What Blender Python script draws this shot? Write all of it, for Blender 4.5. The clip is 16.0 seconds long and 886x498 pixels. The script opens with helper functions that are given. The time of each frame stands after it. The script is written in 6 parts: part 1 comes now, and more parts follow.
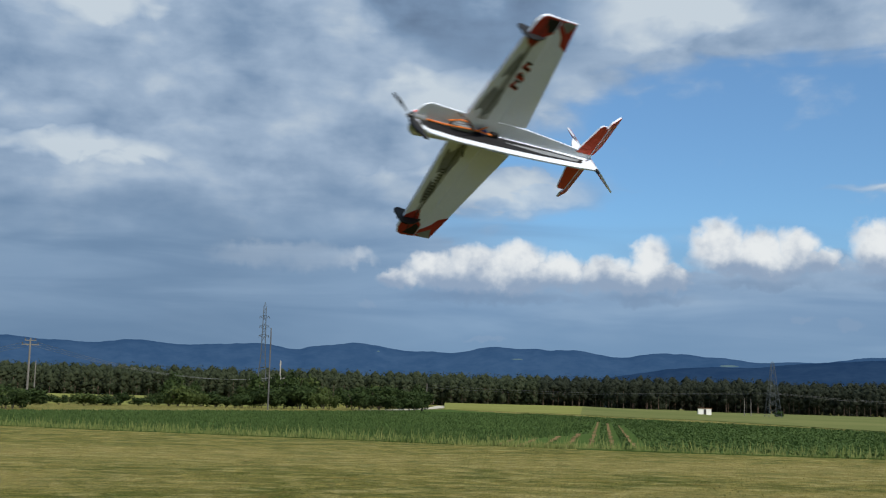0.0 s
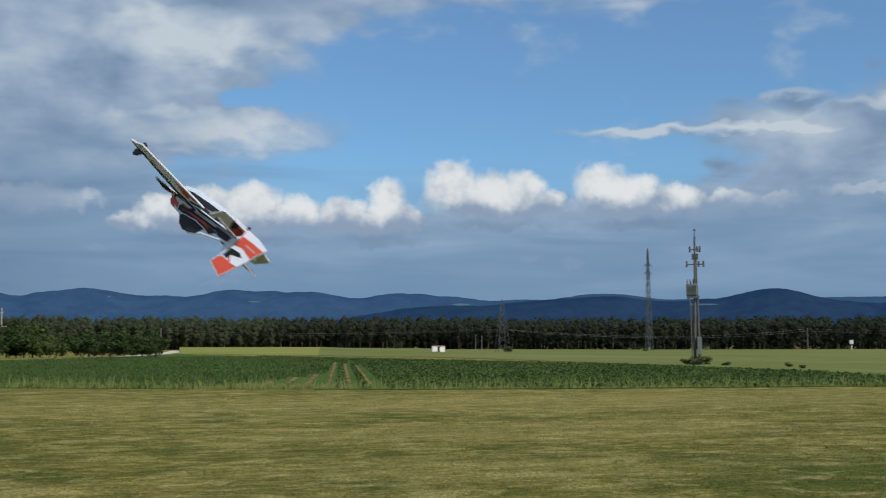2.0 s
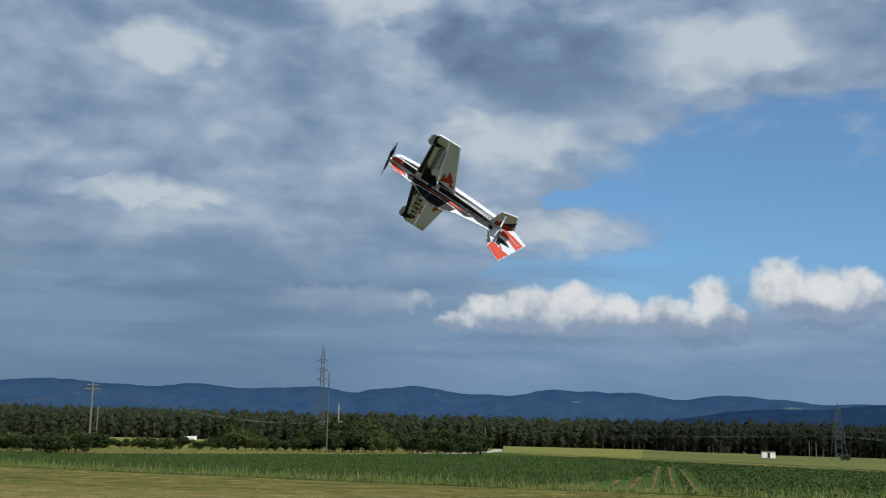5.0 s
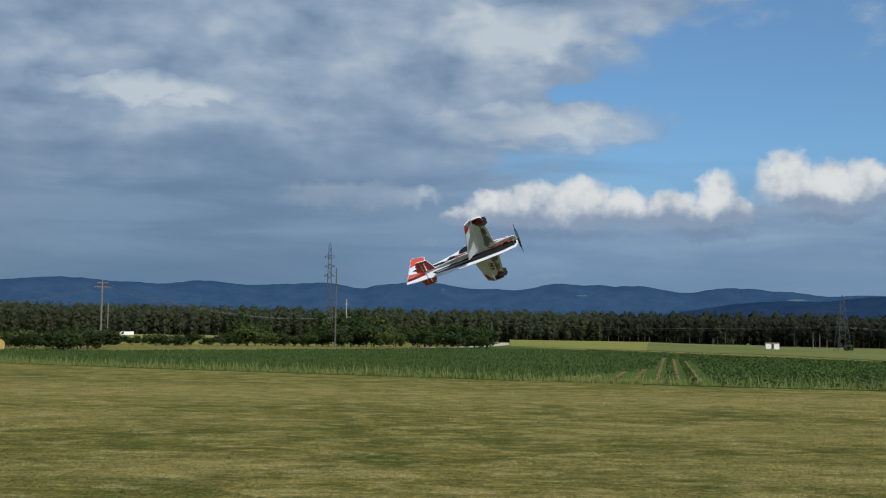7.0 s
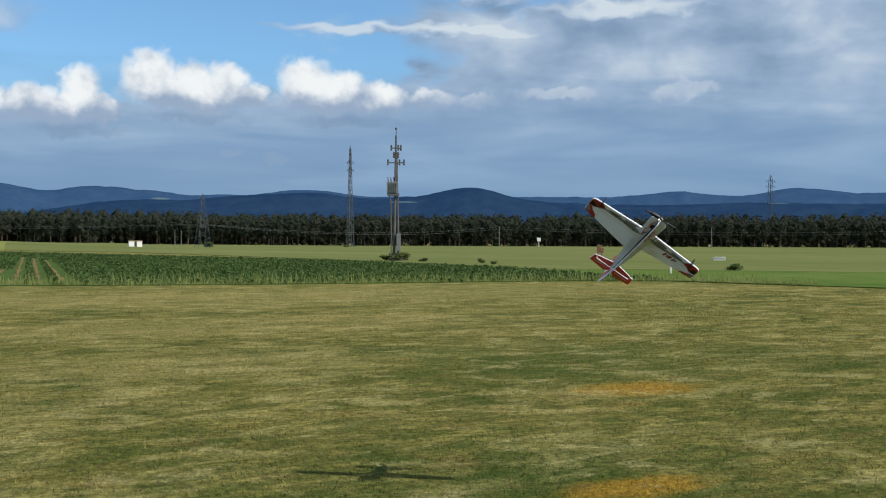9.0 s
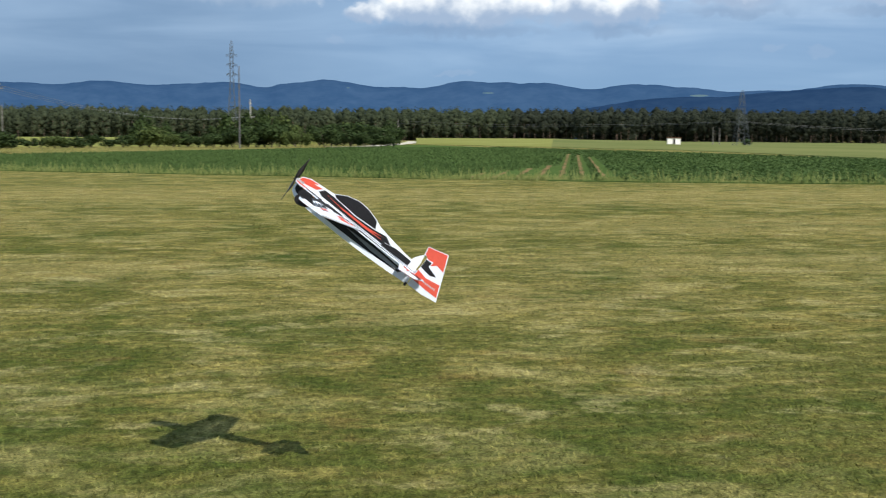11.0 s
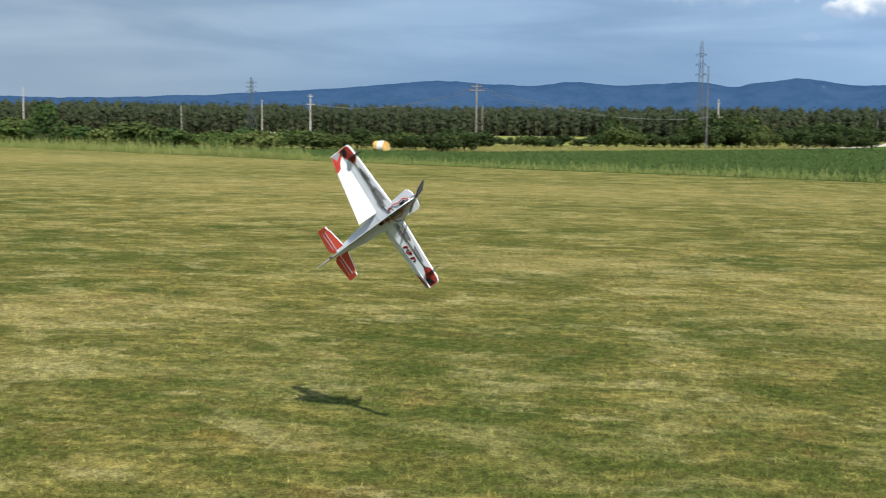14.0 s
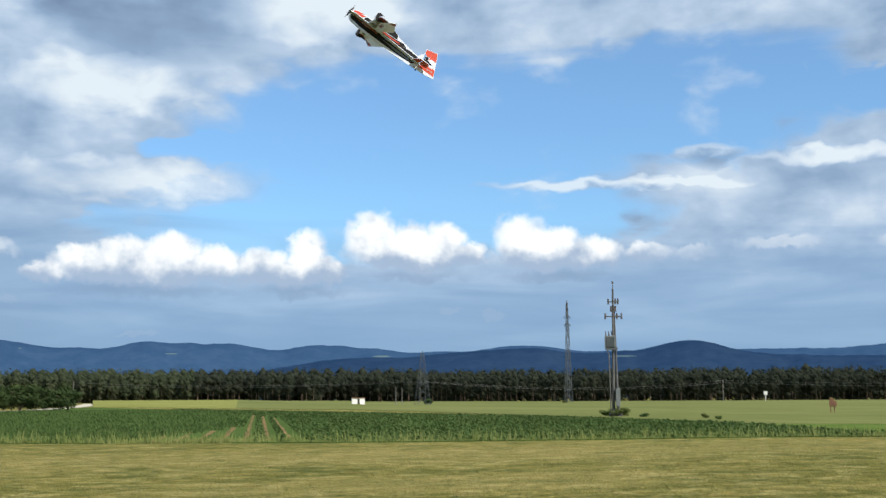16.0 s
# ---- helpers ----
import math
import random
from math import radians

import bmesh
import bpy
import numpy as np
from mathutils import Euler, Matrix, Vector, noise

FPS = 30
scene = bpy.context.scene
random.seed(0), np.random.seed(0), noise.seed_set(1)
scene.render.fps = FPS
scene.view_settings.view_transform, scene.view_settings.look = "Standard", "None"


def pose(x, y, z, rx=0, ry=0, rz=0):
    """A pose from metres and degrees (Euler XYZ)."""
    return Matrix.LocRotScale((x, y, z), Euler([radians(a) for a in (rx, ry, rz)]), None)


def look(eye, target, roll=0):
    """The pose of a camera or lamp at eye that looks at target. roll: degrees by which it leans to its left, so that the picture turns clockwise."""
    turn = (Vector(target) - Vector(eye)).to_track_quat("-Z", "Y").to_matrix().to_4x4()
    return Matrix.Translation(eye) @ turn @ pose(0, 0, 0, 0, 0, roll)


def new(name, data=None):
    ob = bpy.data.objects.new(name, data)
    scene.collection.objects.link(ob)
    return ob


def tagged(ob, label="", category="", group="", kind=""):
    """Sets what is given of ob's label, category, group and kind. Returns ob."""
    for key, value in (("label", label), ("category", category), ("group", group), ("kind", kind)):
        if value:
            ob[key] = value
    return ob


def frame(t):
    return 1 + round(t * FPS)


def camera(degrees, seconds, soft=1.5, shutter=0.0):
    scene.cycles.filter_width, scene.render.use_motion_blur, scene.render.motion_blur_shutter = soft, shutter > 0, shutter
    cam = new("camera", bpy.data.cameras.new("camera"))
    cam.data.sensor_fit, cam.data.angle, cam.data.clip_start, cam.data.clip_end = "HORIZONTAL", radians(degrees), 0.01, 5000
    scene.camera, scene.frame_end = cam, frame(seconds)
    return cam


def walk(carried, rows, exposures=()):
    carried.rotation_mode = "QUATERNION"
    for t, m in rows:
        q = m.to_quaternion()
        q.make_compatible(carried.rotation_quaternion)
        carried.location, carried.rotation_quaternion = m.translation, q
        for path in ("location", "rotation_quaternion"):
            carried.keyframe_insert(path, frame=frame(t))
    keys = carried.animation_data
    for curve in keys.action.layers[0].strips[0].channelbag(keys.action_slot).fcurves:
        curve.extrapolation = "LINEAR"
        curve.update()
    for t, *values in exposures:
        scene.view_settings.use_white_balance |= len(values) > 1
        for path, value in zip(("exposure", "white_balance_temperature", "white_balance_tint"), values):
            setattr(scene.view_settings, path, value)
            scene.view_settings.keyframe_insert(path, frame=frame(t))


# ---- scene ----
from mathutils import Quaternion

EYE = (0.0, 0.0, 1.69)
# seconds, yaw, pitch, roll of the hand-held camera, which turns on the spot
TURNS = [
    (0, -4.04, 7.49, 1.42),
    (0.3, -5.19, 7.96, 1.46),
    (0.5, -1.15, 7.00, 1.49),
    (0.7, -0.58, 6.57, 1.49),
    (0.8, -1.15, 6.04, 1.48),
    (0.9, -2.16, 6.07, 1.48),
    (1, -3.54, 6.35, 1.48),
    (1.1, -5.94, 8.30, 1.23),
    (1.2, -7.83, 10.53, 0.98),
    (1.3, -8.49, 10.49, 0.73),
    (1.4, -8.66, 9.11, 0.47),
    (1.5, -9.65, 6.74, 0.21),
    (1.6, -13.46, 5.10, 0.13),
    (1.7, -17.95, 4.24, 0.04),
    (1.8, -19.81, 4.45, -0.04),
    (1.9, -18.81, 4.26, -0.11),
    (2, -17.01, 4.76, -0.18),
    (2.1, -15.06, 4.50, 0.13),
    (2.2, -12.55, 4.14, 0.45),
    (2.3, -9.09, 4.55, 0.76),
    (2.4, -6.69, 4.47, 1.07),
    (2.5, -6.23, 4.54, 1.38),
    (2.6, -6.79, 4.74, 1.30),
    (2.7, -7.23, 5.44, 1.22),
    (2.8, -8.50, 6.02, 1.14),
    (2.9, -10.20, 6.18, 1.06),
    (3, -9.82, 6.62, 0.98),
    (3.1, -8.91, 6.45, 1.01),
    (3.2, -8.80, 6.56, 1.04),
    (3.3, -6.00, 6.81, 1.07),
    (3.4, -5.24, 6.90, 1.10),
    (3.5, -5.35, 7.18, 1.13),
    (3.6, -5.55, 7.14, 1.17),
    (3.7, -5.54, 7.37, 1.21),
    (3.8, -6.07, 7.84, 1.25),
    (3.9, -6.34, 9.10, 1.29),
    (4, -5.93, 9.91, 1.34),
    (4.1, -4.35, 10.25, 1.35),
    (4.2, -2.48, 10.19, 1.37),
    (4.3, -0.91, 10.25, 1.39),
    (4.4, 0.08, 10.33, 1.41),
    (4.5, 0.27, 11.11, 1.42),
    (4.6, -1.09, 11.28, 1.41),
    (4.7, -1.67, 11.29, 1.40),
    (4.8, -1.24, 10.37, 1.39),
    (4.9, -1.03, 9.93, 1.37),
    (5, -1.16, 9.51, 1.36),
    (5.1, -0.37, 9.59, 1.57),
    (5.2, 0.86, 9.95, 1.78),
    (7.3, -1.99, 4.03, 0.37),
    (7.4, -4.42, 4.09, 0.55),
    (7.5, -6.30, 3.80, 0.74),
    (7.6, -8.84, 3.45, 0.73),
    (7.7, -10.96, 3.17, 0.72),
    (7.8, -13.13, 2.80, 0.71),
    (7.9, -15.31, 2.67, 0.70),
    (8, -17.41, 2.49, 0.68),
    (8.1, -19.97, 1.98, 0.63),
    (8.2, -22.52, 1.43, 0.57),
    (8.3, -24.97, 1.21, 0.51),
    (8.4, -27.22, 0.78, 0.45),
    (8.5, -28.62, 0.47, 0.40),
    (8.6, -30.23, 0.22, 0.24),
    (8.7, -31.62, 0.13, 0.08),
    (10.8, -11.44, -5.07, 0.19),
    (10.9, -8.48, -5.11, 0.19),
    (11, -5.63, -5.46, 0.20),
    (11.1, -3.11, -5.31, 0.19),
    (11.2, -0.92, -5.44, 0.18),
    (11.3, 0.94, -5.57, 0.16),
    (11.4, 2.83, -5.47, 0.15),
    (11.6, 6.27, -4.61, 0.12),
    (11.7, 7.63, -4.18, 0.11),
    (11.8, 8.62, -3.85, 0.10),
    (11.9, 9.96, -3.84, 0.08),
    (12, 11.88, -3.94, 0.07),
    (12.1, 14.11, -3.70, 0.07),
    (12.2, 16.25, -4.21, 0.08),
    (12.3, 17.84, -4.41, 0.09),
    (12.4, 19.39, -4.60, 0.09),
    (12.5, 21.32, -4.91, 0.10),
    (12.6, 23.21, -4.44, -0.13),
    (12.8, 26.82, -3.95, -0.59),
    (13, 30.54, -2.32, -1.05),
    (13.1, 32.33, -1.73, -1.01),
    (13.2, 33.24, -1.90, -0.97),
    (13.3, 35.23, -1.15, -0.94),
    (13.5, 34.72, -2.27, -0.85),
    (13.6, 32.38, -3.29, -0.57),
    (13.7, 29.01, -4.56, -0.28),
    (13.8, 24.46, -4.35, 0.01),
    (13.9, 20.08, -4.97, 0.30),
    (14, 16.86, -5.60, 0.58),
    (14.1, 13.80, -5.59, 0.36),
    (14.2, 10.03, -5.69, 0.13),
    (14.3, 7.10, -6.01, -0.09),
    (14.4, 3.47, -6.23, -0.32),
    (14.5, -0.81, -6.83, -0.55),
    (14.6, -4.66, -6.53, -0.71),
    (14.7, -8.44, -6.66, -0.87),
    (14.9, -15.30, -7.28, -1.19),
    (15, -19.01, -7.21, -1.36),
    (15.1, -21.76, -6.86, -1.23),
    (15.2, -23.21, -5.47, -1.09),
    (15.3, -24.27, -4.18, -0.96),
    (15.4, -25.48, -2.76, -0.82),
    (15.5, -24.92, -0.53, -0.68),
    (15.6, -24.08, 0.85, -0.62),
    (15.7, -23.10, 2.44, -0.55),
    (15.8, -22.94, 3.96, -0.49),
    (15.9, -22.21, 5.71, -0.43),
    (16, -20.94, 7.28, -0.36),
]
cam = camera(41.63, 16.0, soft=1.15, shutter=0.1)
walk(cam, [(t, pose(*EYE, 90 + p, 0, y) @ pose(0, 0, 0, 0, 0, r)) for t, y, p, r in TURNS],
     exposures=[(0, -0.01, 6470, 10), (1.5, -0.07, 6470, 10), (2.5, -0.15, 6470, 10), (3.5, -0.08, 6470, 10), (4.5, -0.06, 6470, 10), (5, -0.21, 6470, 10), (8, -0.19, 6500, 10), (8.7, 0.03, 6500, 10), (11, 0.43, 6500, 10), (12.5, 0.53, 6530, 10), (13.5, 0.58, 6620, 10), (14.8, 0.66, 6620, 10), (15.5, 0.63, 6680, 10), (16, 0.46, 6680, 10)])


# ---------------------------------------------------------------- nodes
class Nodes:
    """Short forms to wire up node trees."""

    def __init__(self, tree):
        self.tree = tree
        tree.nodes.clear()

    def node(self, kind, **sets):
        n = self.tree.nodes.new(kind)
        for k, v in sets.items():
            n.inputs[k.replace("_", " ")].default_value = v
        return n

    def link(self, a, b):
        self.tree.links.new(a, b)

    def put(self, socket, v):
        if isinstance(v, (int, float)):
            socket.default_value = v
        elif isinstance(v, tuple):
            socket.default_value = v if len(v) == len(socket.default_value) else (*v, 1.0)
        else:
            self.link(v, socket)

    def math(self, op, a, b=0.0, c=0.0, clamp=False):
        n = self.tree.nodes.new("ShaderNodeMath")
        n.operation, n.use_clamp = op, clamp
        for s, v in zip(n.inputs, (a, b, c)):
            self.put(s, v)
        return n.outputs[0]

    def mix(self, f, a, b, blend="MIX"):
        n = self.tree.nodes.new("ShaderNodeMix")
        n.data_type, n.blend_type = "RGBA", blend
        self.put(n.inputs[0], f)
        self.put(n.inputs[6], a)
        self.put(n.inputs[7], b)
        return n.outputs[2]

    def noise(self, vec, scale, detail=4.0, rough=0.55, distort=0.0):
        n = self.tree.nodes.new("ShaderNodeTexNoise")
        n.inputs["Scale"].default_value = scale
        n.inputs["Detail"].default_value = detail
        n.inputs["Roughness"].default_value = rough
        n.inputs["Distortion"].default_value = distort
        if vec is not None:
            self.link(vec, n.inputs["Vector"])
        return n.outputs["Fac"]

    def span(self, v, lo, hi, a=0.0, b=1.0):
        n = self.tree.nodes.new("ShaderNodeMapRange")
        n.interpolation_type = "SMOOTHSTEP"
        self.put(n.inputs[0], v)
        for s, x in zip(n.inputs[1:5], (lo, hi, a, b)):
            s.default_value = x
        return n.outputs[0]

    def combine(self, x, y, z=0.0):
        n = self.tree.nodes.new("ShaderNodeCombineXYZ")
        for s, v in zip(n.inputs, (x, y, z)):
            self.put(s, v)
        return n.outputs[0]


# ---------------------------------------------------------------- sky and sun
SUN_EL, SUN_AZ = 40.5, -149.0  # degrees; azimuth counted to the left of straight ahead


def make_sky():
    world = bpy.data.worlds.new("world")
    scene.world = world
    world.use_nodes = True
    k = Nodes(world.node_tree)
    coord = k.node("ShaderNodeTexCoord").outputs["Generated"]
    sep = k.node("ShaderNodeSeparateXYZ")
    k.link(coord, sep.inputs[0])
    x, y, z = sep.outputs
    az = k.math("MULTIPLY", k.math("ARCTAN2", k.math("MULTIPLY", x, -1.0), y), 57.2958)
    el = k.math("MULTIPLY", k.math("ARCSINE", z), 57.2958)

    sky = k.node("ShaderNodeTexSky")
    sky.sky_type, sky.sun_disc = "NISHITA", False
    sky.sun_elevation, sky.sun_rotation = radians(SUN_EL), radians(-SUN_AZ)
    sky.air_density, sky.dust_density, sky.ozone_density = 1.0, 0.3, 3.0
    blue = k.mix(1.0, sky.outputs[0], SKY_GAIN, "MULTIPLY")

    flat = k.combine(k.math("MULTIPLY", az, 0.1), k.math("MULTIPLY", el, 0.17))
    round_ = k.combine(az, el)
    big = k.noise(flat, 0.9, 4.0, 0.5, 0.3)
    mid = k.noise(flat, 2.5, 5.0, 0.50, 0.15)
    fine = k.noise(flat, 5.5, 3.0, 0.45, 0.4)
    layers = k.noise(k.combine(k.math("MULTIPLY", az, 0.045), k.math("MULTIPLY", el, 0.30)), 1.8, 4.0, 0.5, 0.5)
    puff = k.noise(round_, 0.62, 4.0, 0.48)
    crumb = k.noise(round_, 2.2, 4.0, 0.52)

    def shifted(v, n, amount):
        return k.math("ADD", v, k.math("MULTIPLY", k.math("SUBTRACT", n, 0.5), amount))

    def bump(a, e, ra, re, da=None, de=None):
        """A soft hill in the direction a, e."""
        u = k.math("DIVIDE", k.math("SUBTRACT", da if da is not None else az, a), ra)
        v = k.math("DIVIDE", k.math("SUBTRACT", de if de is not None else el, e), re)
        return k.math("SUBTRACT", 1.0, k.math("ADD", k.math("MULTIPLY", u, u), k.math("MULTIPLY", v, v)))

    def union(rows, da=None, de=None):
        f = None
        for r in rows:
            h = bump(*r, da, de)
            f = h if f is None else k.math("MAXIMUM", f, h)
        return f

    # broken grey deck, open to the blue over the middle distance
    wa, we = shifted(shifted(az, mid, 7.0), fine, 3.0), shifted(shifted(el, layers, 2.4), fine, 1.6)
    hole = union([(-20.5, 12.9, 11.8, 3.9), (-33.0, 14.4, 9.5, 3.0), (-9.2, 12.2, 3.4, 0.7), (-8.0, 8.5, 5.0, 0.9), (-14.5, 8.8, 8.0, 2.1), (-24.0, 9.0, 8.0, 1.8), (-45.0, 14.0, 7.0, 1.4)], wa, we)
    tongue = union([(-5.8, 10.3, 6.4, 1.35), (-29.5, 10.3, 6.5, 0.32), (-40.5, 11.2, 4.5, 0.5), (-33.8, 11.6, 2.2, 0.45)], shifted(az, fine, 2.0), shifted(el, fine, 0.8))
    cover = k.math("SUBTRACT", 1.0, k.span(hole, -0.25, 0.40))
    thin = k.math("MULTIPLY", k.span(mid, 0.56, 0.78), 0.5)
    cover = k.math("MAXIMUM", cover, thin)
    deck = k.math("MAXIMUM", cover, k.span(tongue, -0.35, 0.75, 0.0, 0.85))
    tone = k.math("ADD", k.math("MULTIPLY_ADD", mid, 0.72, 0.142), k.math("MULTIPLY", fine, 0.12))
    tone = k.math("ADD", tone, k.math("MULTIPLY", k.math("SUBTRACT", layers, 0.5), 0.22))
    dark = k.math("MAXIMUM", union([(-6.6, 18.7, 7.5, 2.7), (-33.9, 11.65, 2.0, 0.45), (8.0, 21.0, 4.0, 1.3)], shifted(az, mid, 6.0), shifted(el, mid, 3.0)), 0.0)
    tone = k.math("SUBTRACT", tone, k.math("MULTIPLY", dark, 0.25))
    glad = k.math("MAXIMUM", union([(13.0, 18.6, 3.5, 1.3), (3.5, 21.5, 4.5, 1.6), (-5.5, 10.4, 6.5, 1.2), (-4.5, 14.8, 4.5, 1.7), (-14.0, 19.0, 6.0, 2.0), (14.0, 11.6, 5.0, 0.8), (-40.5, 11.2, 4.5, 0.5), (-29.5, 10.3, 6.5, 0.35)], shifted(az, fine, 3.0), shifted(el, fine, 1.6)), 0.0)
    tone = k.math("ADD", tone, k.math("MULTIPLY", glad, 0.29))
    ramp = k.node("ShaderNodeValToRGB")
    for p, c in ((0.16, (0.120, 0.180, 0.280)), (0.42, (0.200, 0.298, 0.440)), (0.60, (0.335, 0.440, 0.580)), (0.80, (0.56, 0.64, 0.71))):
        e = ramp.color_ramp.elements.new(p)
        e.color = (*c, 1.0)
    ramp.color_ramp.elements.remove(ramp.color_ramp.elements[0])
    ramp.color_ramp.elements.remove(ramp.color_ramp.elements[-1])
    k.link(tone, ramp.inputs[0])
    sky_1 = k.mix(deck, k.mix(0.16, blue, (0.33, 0.43, 0.54)), ramp.outputs[0])
    # grey-blue veil in level bands below the deck, and haze at the horizon
    band = k.mix(k.span(layers, 0.30, 0.72), (0.175, 0.292, 0.462), (0.262, 0.392, 0.560))
    band = k.mix(k.span(az, -7.0, 8.0), band, k.mix(k.span(layers, 0.3, 0.7), (0.146, 0.242, 0.380), (0.212, 0.322, 0.470)))
    band = k.mix(k.span(az, 14.0, 34.0, 0.0, 0.8), band, k.mix(k.span(layers, 0.3, 0.7), (0.180, 0.250, 0.330), (0.245, 0.318, 0.395)))
    low = k.math("ADD", el, k.span(az, -4.0, -13.0, 0.0, 2.3))
    veil = k.span(shifted(low, layers, 4.0), 11.5, 6.5, 0.0, 0.92)
    sky_2 = k.mix(veil, sky_1, band)
    sky_2 = k.mix(k.span(shifted(el, layers, 1.5), 5.5, 1.5, 0.0, 0.75), sky_2, k.mix(k.span(az, 14.0, 34.0, 0.0, 0.85), k.mix(k.span(az, -7.0, 8.0), (0.172, 0.292, 0.450), (0.138, 0.232, 0.362)), (0.205, 0.275, 0.350)))

    # the row of bright heaps on level grey bases
    da, de = shifted(shifted(az, puff, 1.5), crumb, 0.55), shifted(shifted(el, k.noise(round_, 0.8, 4.0, 0.5, 0.6), 1.1), crumb, 0.5)
    heaps = [(-1.8, 5.95, 1.2, 0.55), (-3.6, 6.6, 1.4, 0.9), (-5.6, 6.75, 1.5, 1.1), (-7.7, 6.95, 1.6, 1.2), (-9.8, 6.5, 1.3, 1.0),
             (-6.2, 6.1, 5.2, 0.8), (-12.0, 6.4, 1.5, 0.9), (-14.2, 7.0, 1.3, 1.3), (-15.3, 6.3, 0.9, 0.7), (-13.2, 6.0, 2.8, 0.7),
             (-17.5, 7.85, 1.5, 1.4), (-19.3, 7.5, 1.4, 1.1), (-21.1, 7.6, 1.2, 1.05), (-22.3, 7.0, 0.9, 0.65), (-19.4, 6.9, 3.4, 0.75),
             (-24.9, 7.65, 1.5, 1.35), (-26.6, 7.3, 1.5, 1.05), (-28.5, 7.0, 1.4, 0.8), (-26.6, 6.8, 3.6, 0.7), (-31.0, 6.95, 1.3, 0.6), (-33.2, 6.85, 1.4, 0.4),
             (-21.2, 4.3, 0.55, 0.22), (-23.4, 4.0, 0.75, 0.3), (-0.4, 4.7, 0.5, 0.28), (-6.2, 3.1, 1.2, 0.16), (-37.5, 7.2, 2.4, 0.4), (-43.0, 7.3, 1.8, 0.5), (3.5, 6.9, 4.2, 0.8)]
    heap = union(heaps, da, de)
    faint = k.math("MAXIMUM", k.span(az, -29.0, -33.0, 0.0, 0.72), k.span(az, -1.0, 1.5, 0.0, 0.87))
    faint = k.math("MAXIMUM", faint, k.span(el, 5.3, 4.9, 0.0, 0.72))
    body = k.math("MULTIPLY", k.span(heap, -0.22, 0.72), k.math("SUBTRACT", 1.0, faint))
    base = k.span(az, -15.0, -17.0, 5.35, 6.05)
    rise = k.math("SUBTRACT", el, base)
    lit = k.math("ADD", k.span(rise, -0.1, 1.6, -0.22, 0.84), k.math("MULTIPLY", k.math("SUBTRACT", puff, 0.5), 2.1))
    lit = k.math("ADD", lit, k.math("MULTIPLY", k.math("SUBTRACT", crumb, 0.5), 0.45))
    white = k.mix(k.span(lit, 0.0, 1.05), (0.280, 0.370, 0.505), (0.80, 0.83, 0.84))
    sky_3 = k.mix(body, sky_2, white)
    # their flat grey undersides
    under = k.math("MAXIMUM", union([(-6.5, 5.2, 5.0, 0.45), (-14.0, 5.2, 2.6, 0.4), (-19.4, 6.0, 3.0, 0.35), (-26.6, 5.9, 3.4, 0.35)], da, de), 0.0)
    sky_3 = k.mix(k.math("MULTIPLY", k.math("MULTIPLY", under, k.span(rise, 0.35, -0.1)), 0.42), sky_3, (0.165, 0.240, 0.365))

    out = k.node("ShaderNodeOutputWorld")
    back = k.node("ShaderNodeBackground", Strength=1.0)
    k.link(sky_3, back.inputs["Color"])
    k.link(back.outputs[0], out.inputs[0])


SKY_GAIN = (0.070, 0.106, 0.128)
make_sky()
sun_data = bpy.data.lights.new("sun", "SUN")
sun_data.energy, sun_data.angle, sun_data.color = 4.6, radians(0.53), (1.0, 0.955, 0.88)
sun = new("sun", sun_data)
toward = Vector((-math.sin(radians(SUN_AZ)) * math.cos(radians(SUN_EL)), math.cos(radians(SUN_AZ)) * math.cos(radians(SUN_EL)), math.sin(radians(SUN_EL))))
sun.matrix_world = look(toward * 50, (0, 0, 0))


# ---------------------------------------------------------------- materials
def surface(name, a, b, scale=4.0, rough=0.8, fine=40.0, amount=0.35, relief=0.0, metal=0.0, island=0.0, haze_glow=None, stretch=(1, 1, 1), spec=0.4):
    """Two tones mixed by a broad and a fine noise, with relief and an own shade for every loose piece."""
    m = bpy.data.materials.new(name)
    m.use_nodes = True
    k = Nodes(m.node_tree)
    out = k.node("ShaderNodeOutputMaterial")
    p = k.node("ShaderNodeBsdfPrincipled", Roughness=rough, Metallic=metal)
    p.inputs["Specular IOR Level"].default_value = spec
    coord = k.node("ShaderNodeTexCoord").outputs["Object"]
    mp = k.node("ShaderNodeMapping")
    mp.inputs["Scale"].default_value = stretch
    k.link(coord, mp.inputs[0])
    v = mp.outputs[0]
    n1, n2 = k.noise(v, scale, 5.0), k.noise(v, fine, 3.0)
    f = k.math("ADD", k.math("MULTIPLY", n1, 1.0 - amount), k.math("MULTIPLY", n2, amount))
    f = k.span(f, 0.34, 0.66)
    if island:
        g = k.node("ShaderNodeNewGeometry")
        f = k.math("ADD", k.math("MULTIPLY", f, 1.0 - island), k.math("MULTIPLY", g.outputs["Random Per Island"], island))
    k.link(k.mix(f, a, b), p.inputs["Base Color"])
    if relief:
        bp = k.node("ShaderNodeBump", Strength=relief, Distance=0.02)
        k.link(n2, bp.inputs["Height"])
        k.link(bp.outputs[0], p.inputs["Normal"])
    # emission that stands in for haze on distant surfaces
    if haze_glow:
        p.inputs["Emission Color"].default_value = (*haze_glow, 1.0)
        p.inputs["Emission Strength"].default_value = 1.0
    k.link(p.outputs[0], out.inputs[0])
    return m


